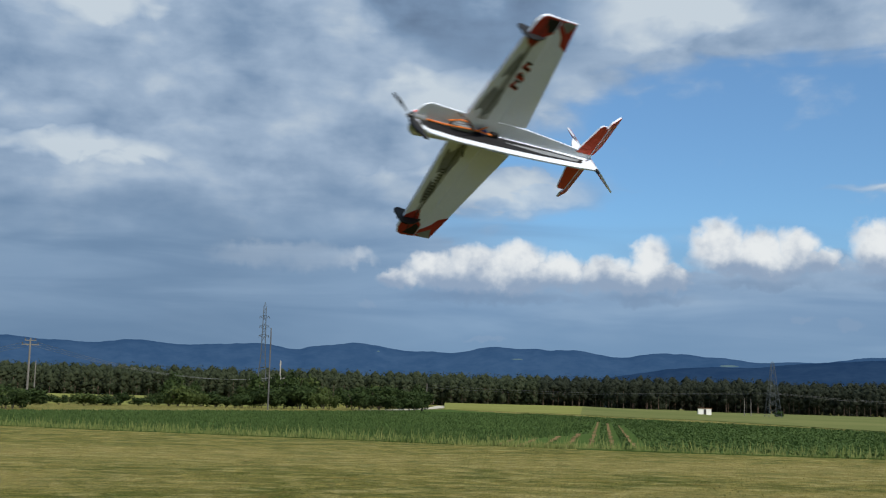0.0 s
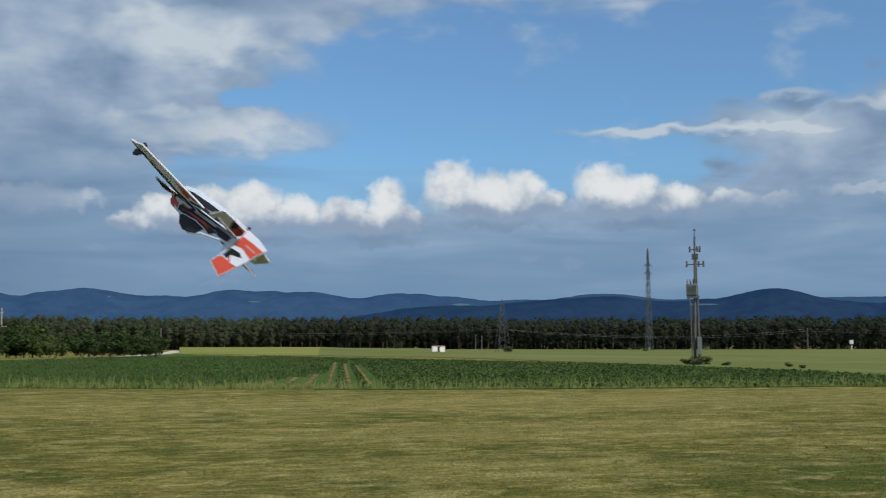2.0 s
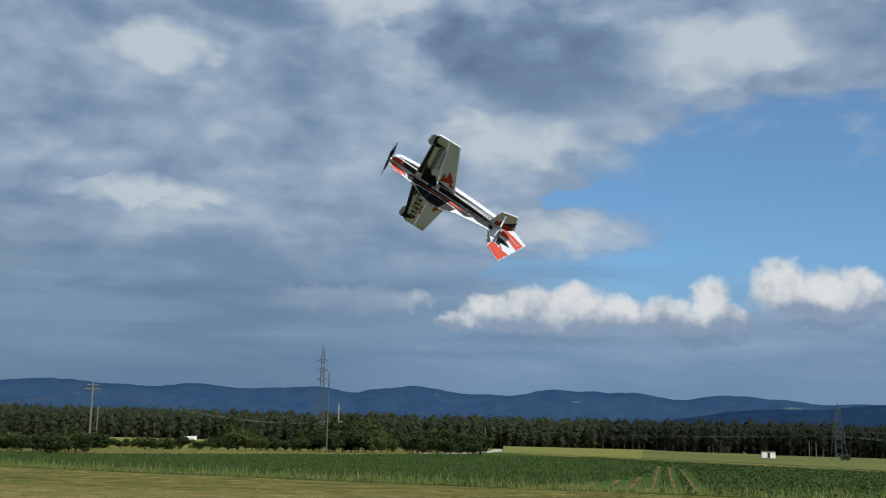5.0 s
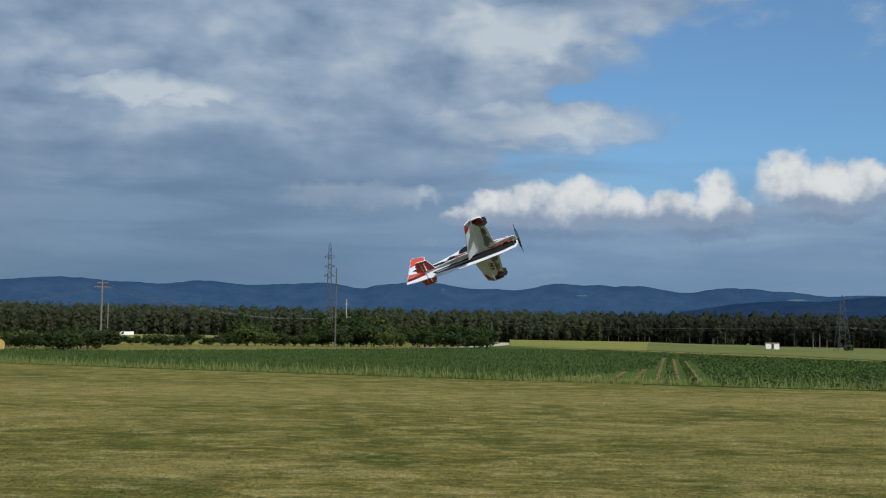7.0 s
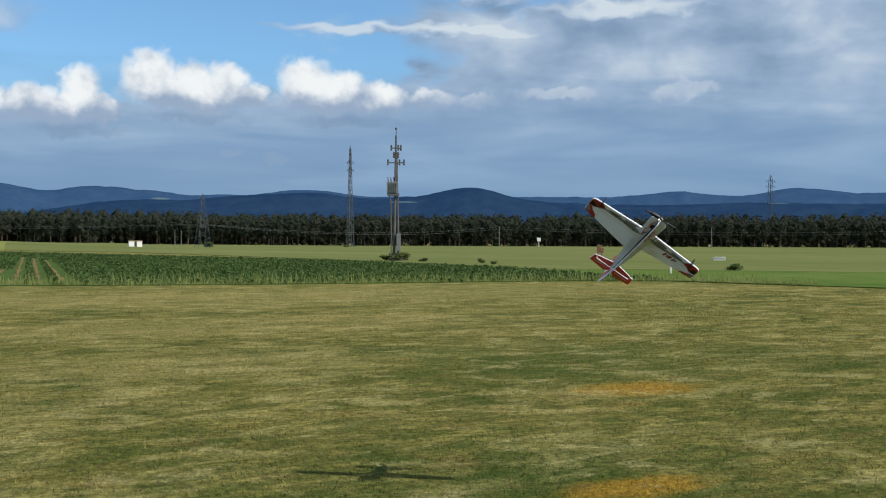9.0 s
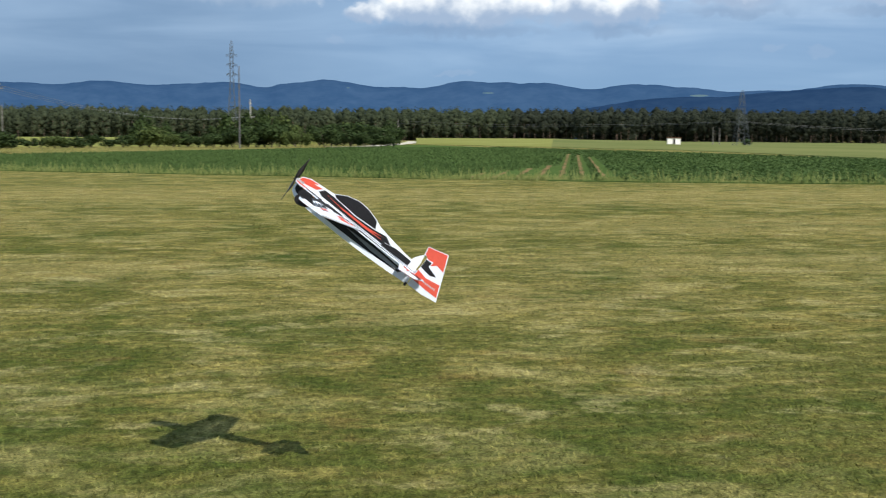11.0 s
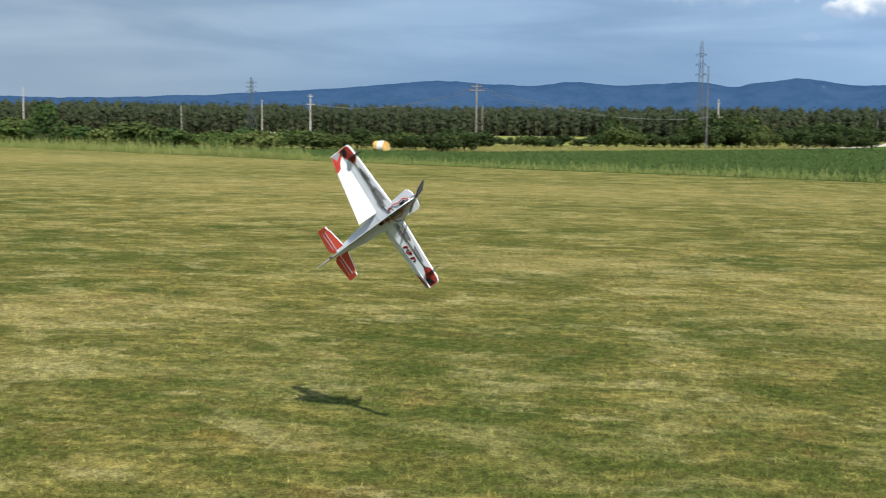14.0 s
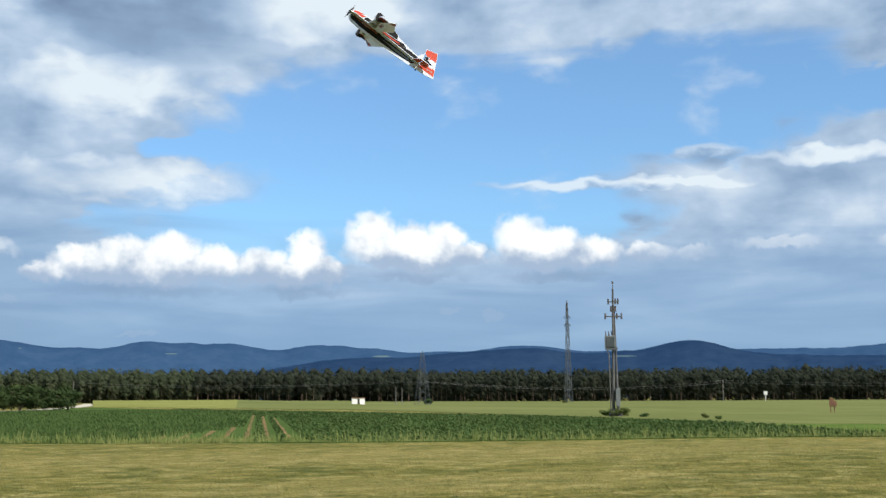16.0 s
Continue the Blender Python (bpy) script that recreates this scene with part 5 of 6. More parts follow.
def build_plane():
    a = new("model_airplane")
    # ---- wing: one flat sheet across, ailerons hinged behind
    le = [(0.155, 0.0), (0.158, 0.05), (0.181, 0.385), (0.190, 0.405), (0.205, 0.412)]
    hinge = lambda y: 0.285 - 0.03 * (y / 0.41)
    wing = []
    wing += [(px(u), y) for u, y in le]
    wing += [(px(hinge(0.41)), 0.412), (px(hinge(0.05)), 0.05), (px(0.30), 0.05), (px(0.30), -0.05), (px(hinge(0.05)), -0.05), (px(hinge(0.41)), -0.412)]
    wing += [(px(u), -y) for u, y in le[::-1]]
    wing_ob = sheet("wing", wing, P["white"], a, thick=0.009)
    up = 0.0026
    for s, nm in ((1, "left"), (-1, "right")):
        Y = lambda y: s * y
        fix = lambda pts: [(px(u), Y(v)) for u, v in (pts if s > 0 else pts[::-1])]
        decal("leading_edge_print", fix([(0.158, 0.05), (0.182, 0.39), (0.198, 0.40), (0.186, 0.05)]), 1, P["black"], wing_ob, level=up)
        decal("root_print", fix([(0.188, 0.012), (0.192, 0.168), (0.206, 0.120), (0.217, 0.150), (0.240, 0.085), (0.260, 0.104), (0.281, 0.056), (0.283, 0.012)]), 1, P["black"], wing_ob, level=up)
        # underside: red tip with a grey wedge, silver panel line
        decal("tip_print", fix([(0.178, 0.335), (0.182, 0.385), (0.190, 0.403), (0.207, 0.410), (0.254, 0.410), (0.2555, 0.365), (0.235, 0.345), (0.215, 0.30)]), -1, P["tip_red"], wing_ob, level=-up)
        decal("panel_print", fix([(0.196, 0.05), (0.199, 0.18), (0.204, 0.31), (0.216, 0.33), (0.222, 0.24), (0.228, 0.12), (0.232, 0.05)]), -1, P["pale"], wing_ob, level=-up)
        decal("smoke_print", fix([(0.172, 0.07), (0.176, 0.12), (0.186, 0.165), (0.205, 0.15), (0.222, 0.165), (0.232, 0.11), (0.226, 0.075), (0.205, 0.06), (0.188, 0.085)]), -1, P["grey"], wing_ob, level=-up - 0.0003)
        decal("smoke_print", fix([(0.184, 0.19), (0.188, 0.24), (0.198, 0.285), (0.212, 0.27), (0.222, 0.235), (0.214, 0.20), (0.200, 0.21)]), -1, P["grey"], wing_ob, level=-up - 0.0003)
        decal("tip_wedge_print", fix([(0.206, 0.404), (0.235, 0.36), (0.2545, 0.372), (0.2535, 0.405)]), -1, P["black"], wing_ob, level=-up - 0.0003)
        ail = new("aileron")
        ail.parent = a
        ail.location = (px(0.270), s * 0.05, 0.0)
        hx = px(0.270)
        o = [(px(hinge(0.05) + 0.003) - hx, 0.0), (px(hinge(0.41) + 0.003) - hx, s * 0.362), (px(0.318) - hx, s * 0.362), (px(0.392) - hx, 0.0)]
        body = sheet("aileron_panel", o if s > 0 else o[::-1], P["white"], ail, thick=0.006)
        q = [(px(0.262) - hx, s * 0.335), (px(0.2585) - hx, s * 0.36), (px(0.317) - hx, s * 0.36), (px(0.337) - hx, s * 0.27), (px(0.305) - hx, s * 0.285), (px(0.292) - hx, s * 0.31)]
        decal("aileron_tip_print", q if s > 0 else q[::-1], -1, P["tip_red"], body, level=-0.001)
        q = [(px(0.262) - hx, s * 0.35), (px(0.3) - hx, s * 0.325), (px(0.317) - hx, s * 0.36), (px(0.28) - hx, s * 0.36)]
        decal("aileron_wedge_print", q if s > 0 else q[::-1], -1, P["grey"], body, level=-0.0016)
        q = [(px(u) - hx, s * v) for u, v in ((0.290, 0.030), (0.298, 0.112), (0.318, 0.078), (0.322, 0.150), (0.362, 0.078), (0.354, 0.066), (0.378, 0.028), (0.350, 0.030), (0.346, 0.056), (0.316, 0.044))]
        decal("aileron_flash_print", q if s > 0 else q[::-1], 1, P["red"], body, level=0.001)
        q = [(px(0.288) - hx, s * 0.0), (px(0.289) - hx, s * 0.025), (px(0.34) - hx, s * 0.012), (px(0.388) - hx, s * 0.004), (px(0.388) - hx, s * 0.0)]
        decal("aileron_root_print", q if s > 0 else q[::-1], 1, P["black"], body, level=0.001)
        AIL[nm] = ail
        # vortex fences, above and below, near each tip
        for z, nm2 in ((1, "upper"), (-1, "lower")):
            prof = [(px(0.155), 0.0), (px(0.150), z * 0.012), (px(0.158), z * 0.03), (px(0.175), z * 0.037), (px(0.205), z * 0.03), (px(0.235), z * 0.012), (px(0.245), z * 0.003)]
            f = sheet("wing_fence", prof, P["black"], a, "y", s * 0.345, 0.004, "black curved foam fence")
        bm = bmesh.new()
        add_bar(bm, (px(0.21), s * 0.05, -0.006), (px(0.215), s * 0.40, -0.006), 0.0018, 0.0018, 6)
        part("wing_spar", bm, P["carbon"], a)
    # small print on the upper wing
    rng = random.Random(2)
    rows = []
    for i in range(11):
        y = -0.145 - i * 0.019
        rows += [(px(0.236 + 0.001 * i), y, 0.026, 0.0045, -0.1), (px(0.236 + 0.001 * i), y - 0.007, 0.026, 0.004, -0.1), (px(0.236 + 0.012 * (i % 3)), y - 0.005, 0.006, 0.012, -0.1)]
    bars("wing_lettering", rows, 1, P["black"], wing_ob, level=up)
    bars("wing_small_lettering", [(px(0.262), -0.175 - i * 0.0125, 0.007, 0.008, 0) for i in range(13)], 1, P["black"], wing_ob, level=up)
    rows = []
    for i in range(5):
        y = 0.15 + i * 0.042
        rows += [(px(0.248), y, 0.042 - 0.006 * (i % 2), 0.010, 0.2), (px(0.248), y + 0.018, 0.034, 0.008, 0.2), (px(0.244 - 0.02 * (i % 2)), y + 0.004, 0.010, 0.022, 0.2)]
    bars("wing_script", rows, 1, P["black"], wing_ob, level=up)
    bars("wing_numerals", [(px(0.268), 0.20 + i * 0.028, 0.016, 0.018, 0.2) for i in range(3)], 1, P["red"], wing_ob, level=up)
    bars("underwing_numerals", [(px(0.262), 0.165 + i * 0.033, 0.032, 0.012, 0.25) for i in range(3)] + [(px(0.245), 0.172 + i * 0.033, 0.010, 0.020, 0.25) for i in range(3)], -1, P["dark_red"], wing_ob, level=up)

    bars("underwing_script", [(px(0.262 - 0.004 * (i % 3)), 0.17 + i * 0.021, 0.024, 0.006, 0.2) for i in range(5)], -1, P["black"], wing_ob, level=up + 0.0006)
    bars("underwing_small_lettering", [(px(0.208), -0.15 - i * 0.011, 0.014, 0.005, 0.1) for i in range(12)], -1, P["carbon"], wing_ob, level=up + 0.0006)

    # ---- level fuselage sheet: rounded nose and tapering rear deck
    nose = [(0.0, 0.0), (0.002, 0.030), (0.012, 0.048), (0.032, 0.058), (0.10, 0.054), (0.156, 0.052)]
    o = [(px(u), y) for u, y in nose] + [(px(u), -y) for u, y in nose[::-1][:-1]]
    nose_ob = sheet("nose_sheet", o, P["white"], a)
    q = [(0.004, 0.030), (0.014, 0.044), (0.034, 0.053), (0.068, 0.050), (0.056, 0.028), (0.082, 0.010), (0.004, 0.004)]
    for s in (1, -1):
        decal("nose_print", [(px(u), s * y) for u, y in (q if s > 0 else q[::-1])], 1, P["red"], nose_ob)
        d = [(0.086, 0.010), (0.062, 0.029), (0.076, 0.050), (0.154, 0.048), (0.154, 0.006)]
        decal("nose_dark_print", [(px(u), s * y) for u, y in (d if s > 0 else d[::-1])], 1, P["black"], nose_ob)
    rear = [(0.302, 0.050), (0.40, 0.047), (0.55, 0.034), (0.66, 0.022), (0.70, 0.018)]
    o = [(px(u), y) for u, y in rear] + [(px(u), -y) for u, y in rear[::-1]]
    deck = sheet("rear_deck_sheet", o, P["white"], a)
    for s in (1, -1):
        d = [(0.304, 0.044), (0.40, 0.040), (0.52, 0.028), (0.62, 0.012), (0.66, 0.004), (0.304, 0.004)]
        decal("deck_print", [(px(u), s * y) for u, y in (d if s > 0 else d[::-1])], 1, P["black"], deck)

    # ---- upright profile sheet with its canopy
    top = [(0.0, 0.010), (0.010, 0.030), (0.05, 0.047), (0.17, 0.058), (0.185, 0.062), (0.24, 0.092), (0.30, 0.106), (0.36, 0.103), (0.42, 0.086), (0.445, 0.074), (0.53, 0.060), (0.62, 0.048), (0.655, 0.046)]
    bot = [(0.70, 0.010), (0.705, -0.056), (0.60, -0.066), (0.45, -0.074), (0.30, -0.078), (0.12, -0.076), (0.03, -0.066), (0.006, -0.05), (0.0, -0.03)]
    fin = [(0.668, 0.070), (0.692, 0.100), (0.700, 0.060)]
    prof = sheet("profile_sheet", [(px(u), z) for u, z in top + fin + bot], P["white"], a, "y")
    for s in (1, -1):
        k = dict(axis="y")
        fx = lambda pts: [(px(u), z) for u, z in pts]
        decal("canopy_print", fx([(0.187, 0.060), (0.24, 0.090), (0.30, 0.104), (0.36, 0.101), (0.42, 0.084), (0.438, 0.050), (0.33, 0.043), (0.20, 0.050)]), s, P["black"], prof, **k)
        decal("cowl_print", fx([(0.006, 0.012), (0.013, 0.028), (0.05, 0.043), (0.10, 0.050), (0.075, 0.036), (0.125, 0.044), (0.10, 0.022), (0.02, 0.008)]), s, P["red"], prof, **k)
        decal("flank_print", fx([(0.115, 0.024), (0.135, 0.046), (0.19, 0.047), (0.33, 0.038), (0.44, 0.046), (0.50, 0.056), (0.54, 0.036), (0.50, 0.016), (0.30, 0.014), (0.14, 0.014)]), s, P["black"], prof, **k)
        decal("flank_flash", fx([(0.15, 0.036), (0.24, 0.031), (0.40, 0.034), (0.49, 0.043), (0.43, 0.031), (0.50, 0.030), (0.40, 0.023), (0.26, 0.025)]), s, P["red"], prof, level=s * 0.0004, **k)
        decal("lettering_strip", fx([(0.50, 0.010), (0.66, 0.012), (0.66, 0.038), (0.57, 0.040), (0.51, 0.026)]), s, P["black"], prof, level=s * 0.0008, **k)
        decal("belly_print", fx([(0.008, -0.006), (0.30, -0.006), (0.50, -0.010), (0.66, -0.018), (0.64, -0.040), (0.45, -0.052), (0.30, -0.056), (0.12, -0.056), (0.03, -0.046), (0.012, -0.034)]), s, P["black"], prof, **k)
        decal("belly_stripe", fx([(0.32, -0.026), (0.50, -0.020), (0.64, -0.024), (0.62, -0.036), (0.48, -0.040)]), s, P["grey"], prof, level=s * 0.0004, **k)
        bars("flank_lettering", [(px(0.645 - i * 0.0125), 0.018, 0.008, 0.014, 0.0) for i in range(11)], s, P["pale"], prof, "y")

    # ---- tail: fixed stabiliser, elevator with horn tips, rudder
    stab = [(0.628, 0.018), (0.655, 0.120), (0.662, 0.128), (0.688, 0.128), (0.690, 0.018)]
    elev = new("elevator")
    elev.parent = a
    elev.location = (px(0.693), 0, 0)
    ex = px(0.693)
    for s in (1, -1):
        o = [(px(u), s * y) for u, y in (stab if s > 0 else stab[::-1])]
        sob = sheet("stabiliser", o, P["white"], a)
        decal("stabiliser_under_print", [(x, y) for x, y in o], -1, P["red"], sob)
        d = [(0.65, 0.02), (0.66, 0.06), (0.672, 0.045), (0.687, 0.09), (0.689, 0.02)]
        decal("stabiliser_print", [(px(u), s * y) for u, y in (d if s > 0 else d[::-1])], 1, P["dark_red"], sob)
        e = [(0.696, 0.012), (0.694, 0.130), (0.658, 0.132), (0.664, 0.152), (0.744, 0.158), (0.752, 0.150), (0.768, 0.036), (0.735, 0.012)]
        o = [(px(u) - ex, s * y) for u, y in (e if s > 0 else e[::-1])]
        eob = sheet("elevator_panel", o, P["white"], elev)
        decal("elevator_under_print", o, -1, P["red"], eob)
        d = [(0.698, 0.044), (0.698, 0.062), (0.762, 0.106), (0.759, 0.062)]
        decal("elevator_wedge_print", [(px(u) - ex, s * y) for u, y in (d if s > 0 else d[::-1])], 1, P["black"], eob)
        d = [(0.702, 0.020), (0.704, 0.040), (0.722, 0.034), (0.730, 0.054), (0.757, 0.056), (0.757, 0.032), (0.735, 0.016)]
        decal("elevator_flash_print", [(px(u) - ex, s * y) for u, y in (d if s > 0 else d[::-1])], 1, P["dark_red"], eob)
        d = [(0.70, 0.014), (0.742, 0.022), (0.722, 0.040), (0.748, 0.056), (0.70, 0.062)]
        decal("elevator_print_red", [(px(u) - ex, s * y) for u, y in (d if s > 0 else d[::-1])], 1, P["red"], eob)
        decal("elevator_line", [(px(u) - ex, s * y) for u, y in ([(0.715, 0.03), (0.72, 0.13), (0.724, 0.13), (0.719, 0.03)] if s > 0 else [(0.715, 0.03), (0.72, 0.13), (0.724, 0.13), (0.719, 0.03)][::-1])], -1, P["white"], eob, level=-0.0004)
    rud = new("rudder")
    rud.parent = a
    rud.location = (px(0.708), 0, 0)
    rx = px(0.708)
    r = [(0.709, -0.054), (0.711, 0.098), (0.690, 0.102), (0.684, 0.140), (0.783, 0.166), (0.868, -0.036), (0.79, -0.050)]
    rob = sheet("rudder_panel", [(px(u) - rx, z) for u, z in r], P["white"], rud, "y")
    for s in (1, -1):
        fx = lambda pts: [(px(u) - rx, z) for u, z in pts]
        decal("rudder_top_print", fx([(0.687, 0.138), (0.781, 0.163), (0.812, 0.090), (0.77, 0.096), (0.745, 0.074), (0.748, 0.098), (0.72, 0.092), (0.693, 0.106)]), s, P["red"], rob, axis="y")
        decal("rudder_low_print", fx([(0.712, 0.030), (0.76, 0.020), (0.835, 0.034), (0.858, -0.020), (0.79, -0.022), (0.712, -0.020)]), s, P["red"], rob, axis="y")
        decal("rudder_dark_print", fx([(0.712, 0.088), (0.742, 0.090), (0.742, 0.068), (0.800, 0.052), (0.770, 0.040), (0.712, 0.046)]), s, P["black"], rob, axis="y")
        bars("rudder_lettering", [(px(0.83 - i * 0.010) - rx, 0.0 - i * 0.0006, 0.006, 0.008, 0.0) for i in range(7)], s, P["pale"], rob, "y")
    # ---- motor, propeller, gear inside the nose
    bm = bmesh.new()
    add_bar(bm, (px(0.028), 0, 0), (px(-0.006), 0, 0), 0.0135, 0.0135, 18)
    add_bar(bm, (px(0.034), 0, 0), (px(0.028), 0, 0), 0.017, 0.017, 18)
    part("motor", bm, P["metal"], a)
    prop = new("propeller")
    prop.parent = a
    prop.location = (px(-0.012), 0, 0)
    bm = bmesh.new()
    add_bar(bm, (-0.005, 0, 0), (0.010, 0, 0), 0.009, 0.004, 14)
    part("hub", bm, P["prop"], prop)
    for s in (1, -1):
        bm = bmesh.new()
        n = 9
        rows = []
        for i in range(n):
            f = i / (n - 1)
            rr = 0.006 + f * 0.112
            ch = 0.010 + 0.016 * math.sin(min(1.0, f * 1.25 + 0.08) * 3.0) if f < 1 else 0.003
            tw = radians(58 - 44 * f)
            c, q = math.cos(tw), math.sin(tw)
            sweep = -0.012 * f * f
            rows.append([bm.verts.new((q * e * ch / 2 + w, (c * e * ch / 2 + sweep) * s, rr * s)) for e, w in ((-1, 0), (0, 0.0016), (1, 0), (0, -0.0010))])
        for a0, b0 in zip(rows, rows[1:]):
            for j in range(4):
                bm.faces.new((a0[j], a0[(j + 1) % 4], b0[(j + 1) % 4], b0[j]))
        bm.faces.new(rows[0])
        bm.faces.new(rows[-1])
        bmesh.ops.recalc_face_normals(bm, faces=bm.faces[:])
        part("blade", bm, P["prop"], prop, smooth=True)
    bm = bmesh.new()
    add_box(bm, (px(0.20), 0.004, -0.024), (px(0.12), 0.022, -0.004), 0.003)
    part("battery", bm, P["grey"], a)
    for nm, lo, hi, m in (("servo", (px(0.265), -0.018, 0.003), (px(0.242), -0.004, 0.018), "blue"), ("receiver", (px(0.30), 0.004, -0.018), (px(0.272), 0.016, -0.004), "black"), ("servo", (px(0.25), 0.006, -0.02), (px(0.228), 0.02, -0.004), "blue"), ("speed_controller", (px(0.105), -0.02, -0.014), (px(0.075), -0.004, -0.004), "black")):
        bm = bmesh.new()
        add_box(bm, lo, hi, 0.0015)
        part(nm, bm, P[m], a)
    for pts, m in (([(0.04, 0.006, -0.008), (0.10, 0.012, -0.020), (0.16, 0.02, -0.028), (0.22, 0.016, -0.020), (0.28, 0.010, -0.016)], "orange"), ([(0.22, -0.012, 0.018), (0.19, -0.018, 0.02), (0.15, -0.014, 0.014)], "orange"), ([(0.03, -0.008, -0.006), (0.07, -0.030, -0.008), (0.11, -0.024, -0.010), (0.15, -0.034, -0.008), (0.20, -0.020, -0.012)], "lead_red"), ([(0.11, 0.020, -0.008), (0.14, 0.036, -0.016), (0.18, 0.030, -0.010), (0.21, 0.014, -0.02), (0.245, 0.03, -0.012)], "orange"), ([(0.16, -0.012, -0.016), (0.18, -0.03, -0.012), (0.21, -0.026, -0.008), (0.22, -0.06, -0.008), (0.235, -0.09, -0.007)], "prop"), ([(0.13, 0.05, -0.006), (0.12, 0.06, -0.03), (0.15, 0.05, -0.045), (0.19, 0.02, -0.03)], "prop")):
        bm = bmesh.new()
        for p0, p1 in zip(pts, pts[1:]):
            add_bar(bm, (px(p0[0]), p0[1], p0[2]), (px(p1[0]), p1[1], p1[2]), 0.0024, 0.0024, 6)
        part("lead", bm, P[m], a)
    bm = bmesh.new()
    for s in (1, -1):
        add_bar(bm, (px(0.25), s * 0.012, 0.012), (px(0.70), s * 0.010, 0.008), 0.0008, 0.0008, 5)
    part("control_rod", bm, P["carbon"], a)
    bm = bmesh.new()
    add_box(bm, (px(0.706), -0.004, -0.068), (px(0.694), 0.004, -0.05), 0.002)
    part("tail_skid", bm, P["black"], a)
    tagged(a, "white, red and black flat-foam aerobatic model aeroplane with black canopy", "model airplane")
    return a, elev, rud, prop


AIL = {}
PLANE, ELEVATOR, RUDDER, PROP = build_plane()

